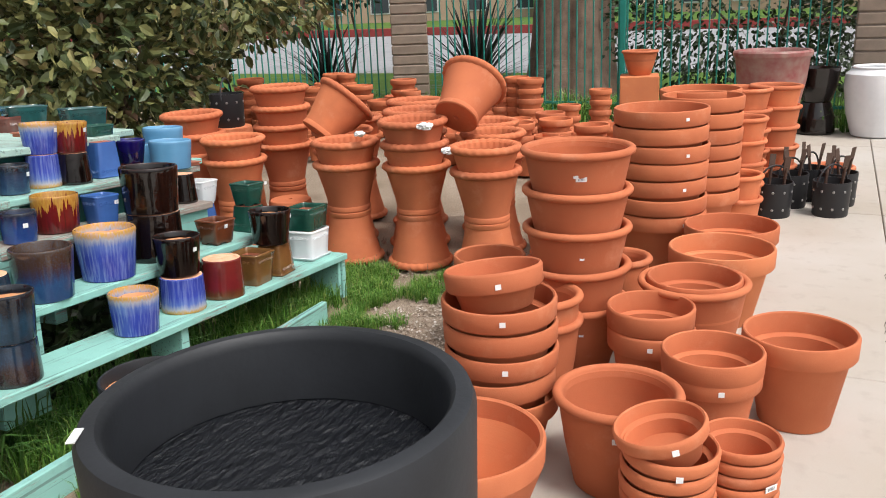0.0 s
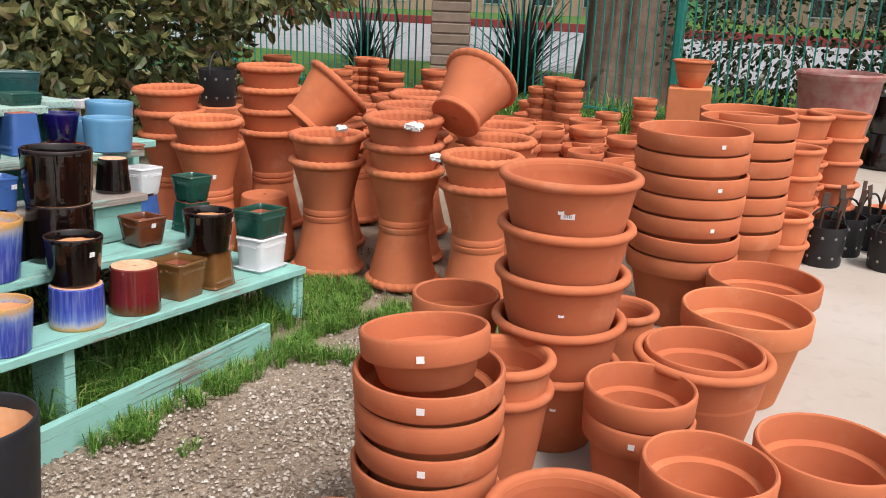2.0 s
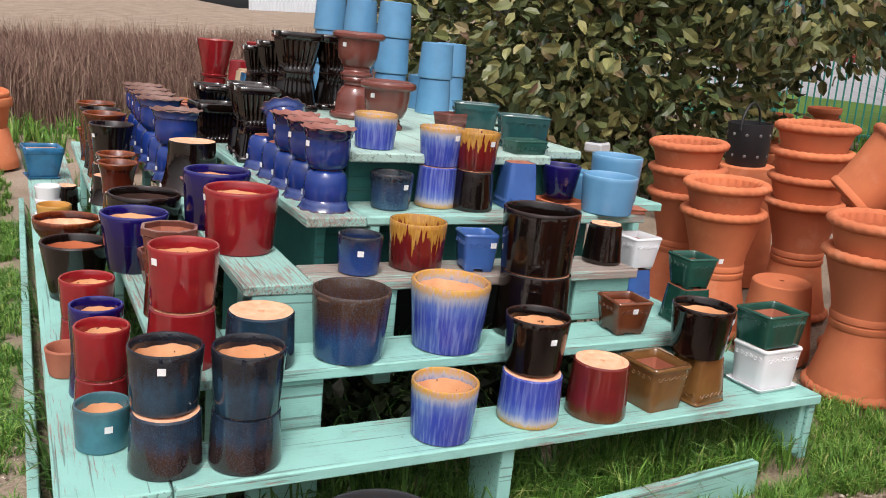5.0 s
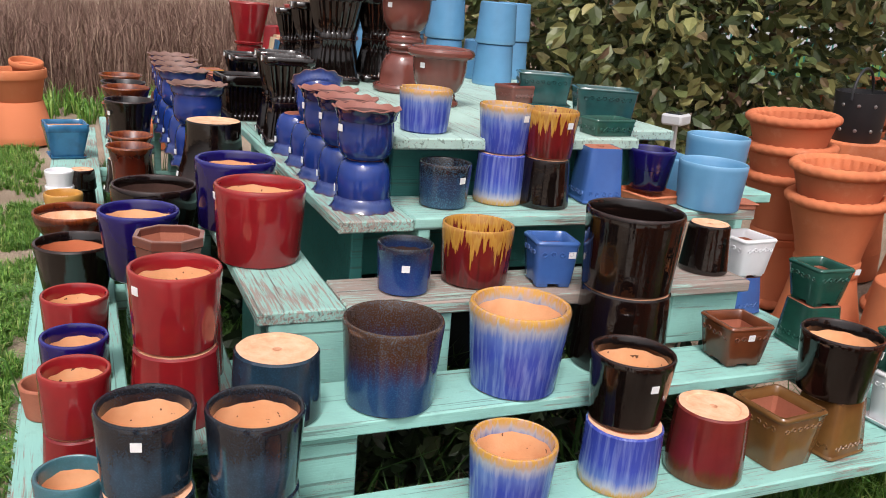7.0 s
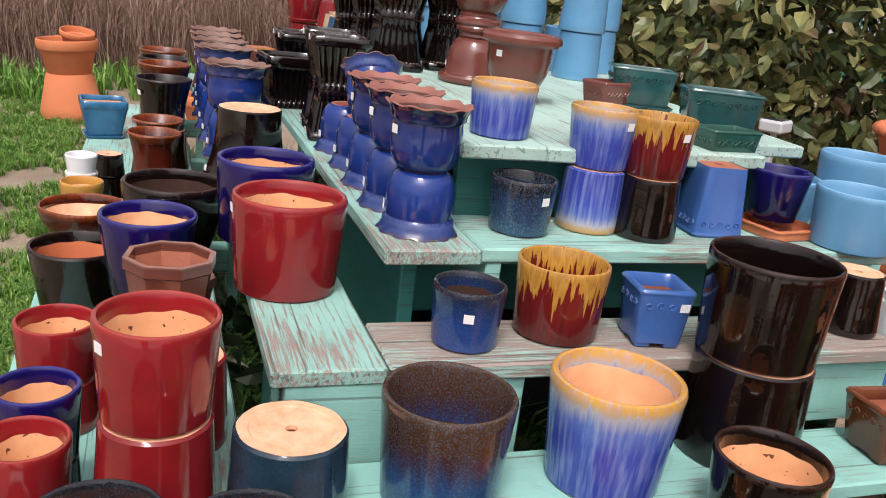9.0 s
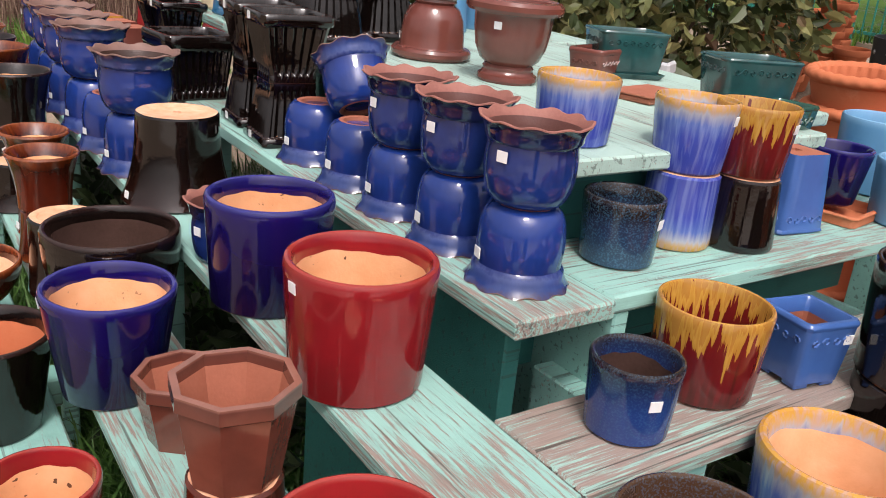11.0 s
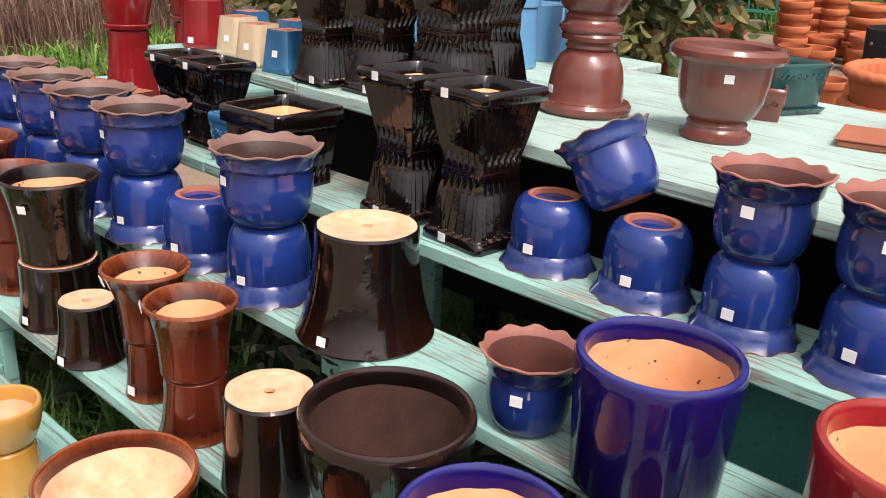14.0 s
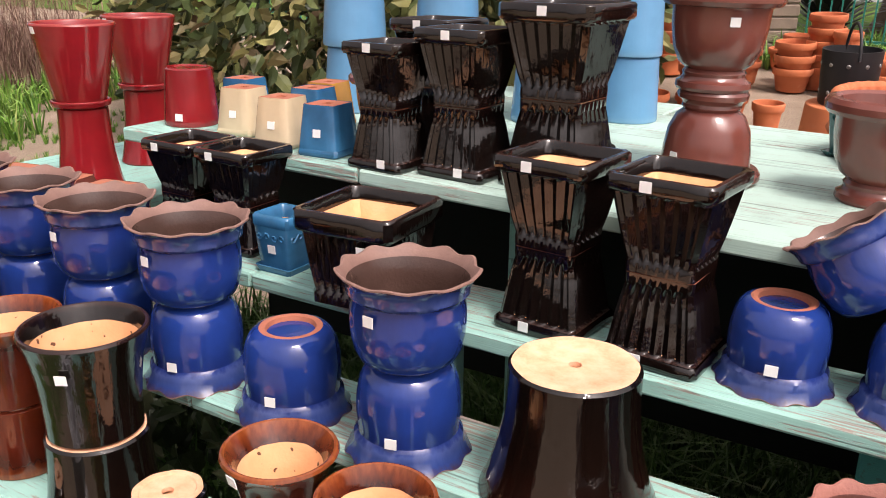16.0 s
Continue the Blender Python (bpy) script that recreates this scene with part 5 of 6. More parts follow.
# ---- scalloped blue pots along the side steps ----
blue = "blue glazed pot with scalloped brown rim"
for i, (x, y) in enumerate(((3.012, 4.185), (3.012, 4.40), (3.012, 4.615))):
    scalloped_pot(on(4, x, y), 0.07, 0.10, 0.152, BLUE, blue + ", upside down", up=False, tags=[(-78 - i * 6, 0.06)])
    scalloped_pot(on(4, x, y, 0.154), 0.07, 0.103, 0.155, PLUM, blue + " on an upturned one", tags=[(-75 - i * 6, 0.095)], inner=INNER_PINK)
for i, (x, y) in enumerate(((3.02, 4.83), (3.015, 5.06))):
    scalloped_pot(on(4, x, y), 0.07, 0.104, 0.155, BLUE, blue + ", upside down", up=False, tags=[(-95, 0.055)])
scalloped_pot(on(4, 3.06, 4.91, 0.165, rx=-34, ry=4), 0.07, 0.10, 0.15, BLUE, "blue glazed pot tipped over two upturned ones")
scalloped_pot(on(3, 2.69, 4.855), 0.06, 0.093, 0.151, PLUM, "small blue pot with pink scalloped rim", tags=[(-70, 0.085)], inner=INNER_PINK)
for i, (x, y, two) in enumerate(((2.702, 5.64, 1), (2.70, 5.92, 0), (2.70, 6.19, 1), (2.70, 6.48, 1), (2.71, 6.76, 1), (2.72, 7.04, 1))):
    scalloped_pot(on(3, x, y), 0.08, 0.118, 0.178, BLUE, blue + ", upside down", up=False, tags=[(-105, 0.06)])
    if two:
        scalloped_pot(on(3, x, y, 0.18), 0.085, 0.128, 0.178, BLUE, blue + " on an upturned one", tags=[(-95, 0.11)])

# ---- big pots on the side steps ----
glazed_pot(on(3, 2.71, 4.243), 0.121, 0.137, 0.234, RED, "large oxblood red glazed pot", th=0.018, tags=[(-85, 0.20)])
glazed_pot(on(3, 2.70, 4.621), 0.121, 0.135, 0.234, COBALT, "large deep cobalt glazed pot", th=0.018)
glazed_pot(on(3, 2.727, 5.328), 0.111, 0.153, 0.246, BLACKBROWN, "large black brown pot upside down, pale foot showing", kind="flare", up=False, tags=[(-100, 0.03)])

fl = "black glazed square pot with fluted sides"
for x, y in ((3.012, 5.26), (3.03, 5.495)):
    square_pot(on(4, x, y, rz=-4), 0.066, 0.095, 0.172, BLACK, fl + ", upside down", up=False, flutes=6, rimh=0.14, tags=[(3, 0.02, 0.018)], group="fluted black pots")
    square_pot(on(4, x, y, 0.173, rz=-6), 0.066, 0.102, 0.185, BLACK, fl + " on an upturned one", flutes=6, rimh=0.16, tags=[(3, -0.02, 0.17)], group="fluted black pots")
square_pot(on(4, 2.947, 5.90, rz=4), 0.095, 0.122, 0.212, BLACK, "wide black fluted square bowl", flutes=8, rimh=0.22, tags=[(3, 0.05, 0.14)])
square_pot(on(4, 2.975, 6.168), 0.045, 0.056, 0.142, SLATE, "small blue square bonsai pot", saucer=True, rimh=0.2, tags=[(3, 0.0, 0.06)])
for y in (6.36, 6.55):
    square_pot(on(4, 3.05, y), 0.06, 0.08, 0.12, BLACK, fl + ", upside down", up=False, flutes=5, rimh=0.16, group="fluted black pots")
    square_pot(on(4, 3.05, y, 0.121), 0.06, 0.09, 0.14, BLACK, fl + " on an upturned one", flutes=5, rimh=0.2, tags=[(3, -0.03, 0.125)], group="fluted black pots")
for x, y, s in ((3.205, 6.02, 0.74), (3.25, 5.83, 0.84), (3.30, 5.615, 1.0), (3.56, 5.72, 1.0), (3.46, 6.04, 0.84)):
    h = 0.195 * s
    square_pot(on(5, x, y, rz=-3), 0.075 * s, 0.108 * s, h, BLACK, fl + ", upside down", up=False, flutes=6, rimh=0.14, tags=[(3, -0.03, 0.02)], group="fluted black pots", foot=CLAY_PALE)
    square_pot(on(5, x, y, h + 0.002, rz=-5), 0.075 * s, 0.115 * s, h * 1.05, BLACK, fl + " on an upturned one", flutes=6, rimh=0.18, tags=[(3, 0.0, h * 0.97)], group="fluted black pots")
for x, y, mat, lab in ((3.215, 6.22, SLATE, "blue"), (3.225, 6.38, CREAM, "cream"), (3.28, 6.57, CREAM, "cream"), (3.40, 6.42, SLATE, "blue"), (3.52, 6.46, OCHRE, "ochre"), (3.42, 6.70, SLATE, "blue")):
    square_pot(on(5, x, y, rz=5), 0.046, 0.06, 0.13, mat, lab + " glazed square bonsai pot upside down", up=False, rimh=0.14, band=False, tags=[(3, 0.0, 0.06)], group="square bonsai pots")
glazed_pot(on(5, 3.285, 6.79), 0.068, 0.08, 0.167, RED, "red glazed pot turned upside down", up=False, foot=RED, tags=[(-110, 0.03)])


def urn(m, s, label, up=True):
    ob = thing("urn", m if up else m @ pose(0, 0, 0.235 * s, 180), label, "urn", "red brown urns")
    foot = [(0.012, 0.0), (0.085, 0.0), (0.09, 0.008), (0.088, 0.02), (0.078, 0.026), (0.074, 0.034), (0.076, 0.042), (0.07, 0.05)]
    body = [(0.07, 0.05), (0.088, 0.065), (0.104, 0.10), (0.112, 0.15), (0.114, 0.19), (0.116, 0.195)]
    rim = [(0.116, 0.195), (0.134, 0.198), (0.142, 0.208), (0.142, 0.222), (0.134, 0.232), (0.122, 0.235), (0.112, 0.228), (0.107, 0.20)]
    inn = [(0.107, 0.20), (0.1, 0.12), (0.07, 0.07), (0, 0.06)]
    for nm, pr in (("foot", foot), ("body", body), ("rim", rim), ("interior", inn)):
        part(nm, shared((nm, "urn", s), lambda pr=pr: lathe([(r * s, z * s) for r, z in pr]), URN), URN, ob)
    sticker(ob, 0.113 * s, 0.113 * s, 0, 1, 0.165 * s, -60)
    return ob


urn(on(5, 3.565, 4.975), 0.97, "red brown glazed urn with rolled rim")
urn(on(5, 3.545, 5.35), 0.90, "red brown glazed urn turned upside down", up=False)
urn(on(5, 3.545, 5.35, 0.2125), 0.95, "red brown glazed urn on an upturned one")
urn(on(5, 3.50, 6.24), 0.75, "small red brown glazed urn")
square_pot(on(5, 3.95, 5.02, rz=20), 0.07, 0.085, 0.09, URN, "brown moulded square planter", rimh=0.2, wy=0.06)

# red pots on saucers past the end of the upper steps
for x, y in ((3.20, 7.18), (3.57, 7.33)):
    glazed_pot(on(4, x, y), 0.075, 0.105, 0.26, RED, "red glazed pot turned upside down", up=False, foot=RED, kind="flare")
    glazed_pot(on(4, x, y, 0.262), 0.085, 0.09, 0.02, RED, "red glazed saucer under a pot", name="saucer", band=0.01)
    glazed_pot(on(4, x, y, 0.273), 0.075, 0.125, 0.24, RED, "tall red glazed tapered pot on a saucer", tags=[(-100, 0.22)], inner=CLAY_RED, kind="straight")
plank(3.134, 3.85, 6.92, 7.7, step_z(4, 7.3), "x", WOOD)
board("stringer", 3.3, 3.34, 7.5, 7.6, 0.05, step_z(4, 7.3) - T)

# ---- lower side steps: brown, black and red pots ----
glazed_pot(on(2, 2.45, 6.22), 0.10, 0.115, 0.175, BLACKBROWN, "black brown waisted pot turned upside down", kind="flare", up=False, tags=[(-100, 0.03)])
glazed_pot(on(2, 2.45, 6.22, 0.177), 0.092, 0.122, 0.222, BLACK, "glossy black flared pot on an upturned one", kind="flare", tags=[(-60, 0.16)])
glazed_pot(on(2, 2.425, 5.71), 0.055, 0.066, 0.143, AMBER, "amber brown vase turned upside down", kind="flare", up=False, tags=[(-100, 0.03)])
glazed_pot(on(2, 2.425, 5.71, 0.145), 0.06, 0.098, 0.17, AMBER, "amber brown flared vase on an upturned one", kind="flare", tags=[(-100, 0.15)])
glazed_pot(on(2, 2.411, 5.508), 0.066, 0.083, 0.143, AMBER, "amber brown vase turned upside down", kind="flare", up=False)
glazed_pot(on(2, 2.411, 5.508, 0.145), 0.070, 0.097, 0.16, AMBER, "dark amber flared vase on an upturned one", kind="flare", tags=[(-120, 0.15)])
glazed_pot(on(2, 2.40, 5.965), 0.068, 0.087, 0.154, BLACKBROWN, "small black brown pot upside down", kind="flare", up=False, tags=[(-100, 0.02)])
glazed_pot(on(2, 2.415, 5.255), 0.088, 0.098, 0.203, BLACKBROWN, "black pot upside down, pale foot showing", kind="flare", up=False)
glazed_pot(on(2, 2.467, 4.99), 0.095, 0.155, 0.261, BLACK, "wide glossy black bowl", inner=CLAY_BROWN, kind="cup", th=0.016)
glazed_pot(on(2, 2.394, 4.71), 0.10, 0.135, 0.238, COBALT, "tall dark cobalt glazed pot", th=0.016, tags=[(-100, 0.21)])


def octagon_pot(m, rb, rt, h, label):
    ob = thing("octagonal_pot", m, label, "flower pot")
    out = [(0, 0), (rb, 0), (rt - 0.006, h - 0.03), (rt, h - 0.025), (rt, h), (rt - 0.012, h), (rt - 0.014, h - 0.02)]
    inn = [(rt - 0.014, h - 0.02), (rb - 0.01, 0.02), (0, 0.02)]
    part("body", shared(("body", "oct", rb, rt, h), lambda: lathe(out, 8), RUSTPINK, 20), RUSTPINK, ob)
    part("interior", shared(("interior", "oct", rb, rt, h), lambda: lathe(inn, 8), CLAY_RED, 20), CLAY_RED, ob)
    return ob


glazed_pot(on(2, 2.44, 4.126), 0.075, 0.085, 0.15, AMBER, "amber brown pot turned upside down", up=False)
octagon_pot(on(2, 2.44, 4.126, 0.152, rz=12), 0.072, 0.1, 0.165, "brown clay octagonal pot")
octagon_pot(on(2, 2.47, 4.475, rz=30), 0.068, 0.095, 0.14, "small brown clay octagonal pot")
glazed_pot(on(2, 2.46, 3.90), 0.085, 0.095, 0.19, RED, "oxblood pot turned upside down", up=False)
for y, mat, r, h0, h1, lab in ((3.75, RED, 0.082, 0.145, 0.155, "red"), (3.945, COBALT, 0.084, 0.145, 0.157, "dark blue"), (4.33, RED, 0.096, 0.13, 0.145, "red")):
    glazed_pot(on(1, 2.19, y), r * 0.9, r, h0, mat, lab + " glazed pot turned upside down", up=False)
    glazed_pot(on(1, 2.19, y, h0 + 0.002), r * 0.9, r, h1, mat, lab + " glazed pot on an upturned one")
glazed_pot(on(1, 2.11, 4.12), 0.055, 0.07, 0.10, CLAY_RED, "small bare brown clay pot", inner=CLAY_RED)
glazed_pot(on(1, 2.187, 4.975), 0.10, 0.141, 0.245, BLACK, "wide black glazed bowl pot", th=0.015, inner=TERRA, tags=[(-90, 0.20)])
glazed_pot(on(1, 2.178, 5.411), 0.085, 0.10, 0.125, AMBER, "amber brown pot turned upside down", up=False)
glazed_pot(on(1, 2.178, 5.411, 0.127), 0.09, 0.15, 0.118, AMBER, "wide amber brown bowl on an upturned pot", kind="cup", tags=[(-100, 0.09)], inner=CLAY_PALE)
glazed_pot(on(1, 2.14, 5.86), 0.06, 0.072, 0.11, OCHRE, "small ochre pot turned upside down", up=False)
glazed_pot(on(1, 2.14, 5.86, 0.112), 0.06, 0.084, 0.10, OCHRE, "ochre glazed bowl on an upturned pot", kind="cup", inner=CLAY_PALE)
for i in range(3):
    glazed_pot(on(1, 2.12, 6.14, 0.075 * i), 0.052, 0.067, 0.105, WHITE, "small white cup pot in a nest", inner=WHITE, band=0.06)
glazed_pot(on(1, 2.22, 6.36), 0.06, 0.07, 0.11, BLACK, "small black pot upside down", up=False)
glazed_pot(on(1, 2.22, 6.36, 0.112), 0.06, 0.07, 0.10, BLACK, "small black pot upside down on another", up=False)
square_pot(on(1, 2.13, 7.74, rz=8), 0.092, 0.13, 0.225, SLATE, "blue glazed square bonsai pot with saucer foot", saucer=True, rimh=0.22, band=False)
for k, (y, mat, s, two) in enumerate(((6.50, AMBER, 1.0, 1), (6.76, AMBER, 1.12, 1), (7.06, BLACK, 1.1, 1), (7.36, AMBER, 1.12, 1), (7.66, AMBER, 0.95, 0))):
    lab = {AMBER: "amber brown", BLACK: "glossy black"}[mat]
    if two:
        glazed_pot(on(2, 2.46, y), 0.08 * s, 0.09 * s, 0.16 * s, mat, lab + " pot turned upside down", kind="flare", up=False)
    glazed_pot(on(2, 2.46, y, 0.162 * s * two), 0.085 * s, 0.115 * s, 0.19 * s, mat, lab + " flared glazed pot", kind="flare")
for x, y, mat, lab in ((2.99, 6.83, URN, "brown"), (2.98, 7.02, URN, "brown"), (2.97, 7.22, OCHRE, "ochre"), (2.72, 7.3, URN, "brown")):
    square_pot(on(3 if x < 2.9 else 4, x, y, rz=10), 0.07, 0.09, 0.10, mat, lab + " glazed square bonsai pot upside down", up=False, rimh=0.16, band=False, group="square bonsai pots")

# ---- charcoal planter and dark pot by the path ----
def charcoal_planter(x, y, r, h):
    ob = thing("charcoal_planter", pose(x, y, 0), "large round charcoal planter, wet inside", "planter")
    out = [(r * 0.80, 0), (r * 0.82, 0.01), (r * 0.93, h * 0.5), (r * 0.985, h - 0.2), (r, h - 0.02), (r - 0.006, h - 0.004), (r - 0.014, h), (r - 0.03, h), (r - 0.036, h - 0.006), (r - 0.04, h - 0.02), (r - 0.045, h - 0.125)]
    part("body", shared(("body", "charcoal"), lambda: lathe(out, 96), CHARCOAL), CHARCOAL, ob)
    m, nt, b = surface("wet_black_tar", 0.3, 0.3)
    n = tex(nt, "noise", 30, coords(nt, "Object", (1, 2.2, 1)), 6)
    b.inputs["Base Color"].default_value = (0.010, 0.011, 0.014, 1)
    bump(nt, b, n, 1.0, 0.02)
    part("floor", shared(("floor", "charcoal"), lambda: lathe([(r - 0.044, h - 0.127), (r * 0.5, h - 0.129), (0, h - 0.129)], 96), m), m, ob, "wet black inside")
    part("paper_scrap", box(-0.02, 0.02, -0.006, 0.006, 0, 0.002, 0), PAPER, ob, "", pose(-r * 0.72, r * 0.66, h + 0.0005, 0, 0, 30))


charcoal_planter(1.49, 1.323, 0.284, 1.209)
glazed_pot(pose(2.80, 2.95, 0), 0.15, 0.183, 0.42, CHARCOAL, "dark grey cylinder pot with bare clay inside", th=0.016, band=0.05)

# ---- terracotta on the concrete ----
tall = "tall terracotta pot with a deep rim band"
clay_pot(pose(4.107, 0.681, 0), 0.145, 0.228, 0.403, tall, rimh=0.24)
clay_pot(pose(3.81, 0.987, 0), 0.13, 0.195, 0.33, "terracotta pot with a band rim", rimh=0.24, tags=[(-72, 0.29)])
clay_pot(pose(3.81, 0.987, 0.07), 0.13, 0.20, 0.33, "terracotta pot nested in another", rimh=0.27)
clay_pot(pose(3.377, 1.261, 0), 0.16, 0.237, 0.375, "wide terracotta pot with a rolled rim", "roll", cards=[(-75, 0.27)])
nest(3.06, 1.02, 0, 5, 0.055, 0.115, 0.155, 0.15, "low terracotta bowl in a nest", rimh=0.32, tags=[(-70, 0.11)])
clay_pot(pose(3.06, 1.03, 0.32, -11, -5, 0), 0.115, 0.152, 0.125, "low terracotta bowl tipped in a nest", rimh=0.4, tags=[(-62, 0.095)])
nest(3.26, 0.82, 0, 5, 0.045, 0.10, 0.135, 0.15, "low terracotta bowl in a nest", rimh=0.27, cards=[(-85, 0.11)])
clay_pot(pose(2.848, 1.672, 0), 0.18, 0.295, 0.381, "wide terracotta bowl with orange inside", "plain", inside=TERRA_IN)
nest(3.45, 1.745, 0, 5, 0.098, 0.15, 0.224, 0.272, "terracotta bowl pot in a tall nest", lean=(-0.002, 0), rimh=0.30, tags=[(-66, 0.235)])
clay_pot(pose(3.44, 1.75, 0.615, -8, 5, 0), 0.14, 0.192, 0.16, "terracotta bowl tipped on top of a nest", rimh=0.5, tags=[(-64, 0.11)])
nest(4.02, 1.765, 0, 2, 0.11, 0.13, 0.19, 0.37, "terracotta pot with a rolled rim", rim="roll")
clay_pot(pose(4.42, 2.172, 0), 0.13, 0.185, 0.51, "wide terracotta pot with pale inside", "plain", inside=TERRA_IN)
nest(4.163, 1.303, 0, 2, 0.10, 0.13, 0.195, 0.325, "terracotta pot with a band rim", rimh=0.3, tags=[(-80, 0.28)])
clay_pot(pose(4.575, 1.177, 0), 0.17, 0.265, 0.43, "wide terracotta pot with a rolled rim", "roll")
clay_pot(pose(4.58, 1.177, 0.125), 0.15, 0.226, 0.318, "terracotta pot set inside another", rimh=0.3)
clay_pot(pose(5.203, 1.126, 0), 0.175, 0.282, 0.423, tall, mat=TERRA_IN, rimh=0.25)
clay_pot(pose(5.743, 1.137, 0), 0.175, 0.275, 0.412, tall, rimh=0.25)
clay_pot(pose(4.95, 1.62, 0), 0.13, 0.17, 0.40, "terracotta pot with a rolled rim", "roll")
nest(4.40, 1.711, 0, 4, 0.185, 0.17, 0.262, 0.34, "large terracotta pot with a rolled rim in a tall nest", lean=(0.004, 0.0), rim="roll", tags=[(-68, 0.22)])
clay_pot(pose(4.416, 1.711, 0.744), 0.18, 0.269, 0.34, "large terracotta pot with a rolled rim topping a nest", "roll", tags=[(-76, 0.235)], cards=[(-70, 0.22)])
nest(6.02, 1.62, 0, 7, 0.11, 0.195, 0.297, 0.41, "wide terracotta pan in a tall nest", rimh=0.24, tags=[(-48, 0.36)])
nest(6.80, 1.485, 0, 7, 0.11, 0.18, 0.285, 0.40, "wide terracotta pan in a tall nest", rimh=0.24)
nest(7.24, 1.558, 0, 7, 0.108, 0.195, 0.30, 0.41, "wide terracotta pan in a tall nest", rimh=0.24, tags=[(-40, 0.36)])
for x, y, n, r in ((7.55, 1.28, 4, 0.2), (8.1, 1.35, 5, 0.25), (8.35, 1.1, 5, 0.22), (7.0, 1.25, 2, 0.2)):
    nest(x, y, 0, n, 0.17, r * 0.7, r, 0.3, "weathered terracotta pot with a rolled rim in a nest", rim="roll", mat=TERRA_OLD)

# ---- rope-rimmed columns ----
rope = "terracotta pot with a plaited rope rim"


def column(x, y, tops, s=1.0, lean=0.0, rz=0.0):
    clay_pot(pose(x, y, 0.0, 0, 0, rz), 0.148 * s, 0.228 * s, 0.37 * s, rope + ", upside down", "rope", TERRA_OLD, up=False, group="rope-rimmed pots")
    z = 0.37 * s
    for i in range(tops):
        clay_pot(pose(x + lean * i, y, z, 0, lean * 40 * i, rz + 70 * i), 0.148 * s, 0.235 * s, 0.35 * s, rope + " in a column", "rope", TERRA_OLD, group="rope-rimmed pots")
        z += 0.15 * s


for x, y, k, ln in ((5.58, 2.65, 2, 0.0), (5.66, 3.19, 3, -0.012), (5.60, 3.71, 2, 0.0), (5.54, 4.63, 2, 0.0), (6.24, 4.68, 4, 0.0), (5.70, 5.11, 3, -0.01), (6.15, 2.82, 2, 0.0), (6.12, 2.30, 1, 0.0), (6.12, 3.42, 3, 0.0),
                    (6.08, 4.02, 2, 0.0), (6.65, 3.05, 2, 0.0), (6.7, 3.7, 3, 0.0), (6.75, 4.3, 2, 0.0)):
    column(x, y, k, 1.0, ln, rz=37 * x)
clay_pot(pose(5.58, 4.194, 0.0), 0.148, 0.19, 0.417, "terracotta pot turned upside down, flat foot up", "plain", TERRA_OLD, up=False)


def tipped(p, axis, rb, rt, h, label):
    """A pot lying at p with its opening along the axis."""
    q = Vector(axis).normalized().to_track_quat("Z", "Y").to_matrix().to_4x4()
    clay_pot(Matrix.Translation(p) @ q @ pose(0, 0, -h / 2), rb, rt, h, label, "rope", TERRA_OLD)


tipped((5.92, 2.92, 1.12), (0.74, -0.10, 0.62), 0.15, 0.235, 0.36, "rope-rimmed terracotta pot tipped back on a column")
tipped((5.93, 3.99, 0.98), (0.5, -0.40, 0.66), 0.15, 0.235, 0.36, "rope-rimmed terracotta pot leaning over a column")


def crumple(x, y, z, s, seed):
    rng = random.Random(seed)
    bm = bmesh.new()
    bmesh.ops.create_icosphere(bm, subdivisions=3, radius=s)
    for v in bm.verts:
        v.co *= rng.uniform(0.7, 1.15)
        v.co.z *= 0.5
    me = bpy.data.meshes.new("crumpled_paper")
    bm.to_mesh(me)
    bm.free()
    me.materials.append(PAPER)
    ob = tagged(new("crumpled_paper", me), "crumpled newspaper stuffed between stacked pots", "paper")
    ob.location = (x, y, z)


crumple(5.46, 3.02, 0.99, 0.055, 1)
crumple(5.45, 3.50, 0.93, 0.04, 2)
crumple(5.45, 2.85, 0.84, 0.05, 3)

# ---- far stacks of small terracotta ----
rng = random.Random(77)
for i in range(58):
    x = rng.uniform(9.0, 12.3)
    y = 2.6 + (i % 29) * 0.235 + rng.uniform(-0.08, 0.08)
    r = rng.uniform(0.13, 0.21)
    nest(x, y, 0, rng.choice((1, 2, 3, 4, 5) if x > 10.4 else (1, 2, 2, 3)), 0.13, r * 0.72, r, 0.24, "weathered terracotta pot in a far stack", mat=TERRA_OLD, rimh=0.3, group="far terracotta stacks")


for i in range(13):
    x, y, r = rng.uniform(8.2, 9.4), 2.35 + 0.16 * i + rng.uniform(-0.05, 0.05), rng.uniform(0.15, 0.21)
    nest(x, y, 0, rng.choice((1, 2, 2, 3)), 0.13, r * 0.72, r, 0.25, "weathered terracotta pot in a far stack", mat=TERRA_OLD, rimh=0.3, group="far terracotta stacks")


def stone_block(x, y, w, h):
    ob = thing("clay_pedestal", pose(x, y, 0, 0, 0, 12), "square pale terracotta pedestal", "pedestal")
    part("block", box(-w / 2, w / 2, -w / 2, w / 2, 0, h, 0.012), TERRA_IN, ob)
    part("plinth", box(-w / 2 - 0.02, w / 2 + 0.02, -w / 2 - 0.02, w / 2 + 0.02, 0.0, 0.06, 0.01), TERRA_IN, ob)


stone_block(11.95, 3.01, 0.50, 0.74)
clay_pot(pose(11.95, 3.01, 0.74), 0.14, 0.24, 0.32, "moulded terracotta urn on a pedestal", "roll", TERRA_OLD)


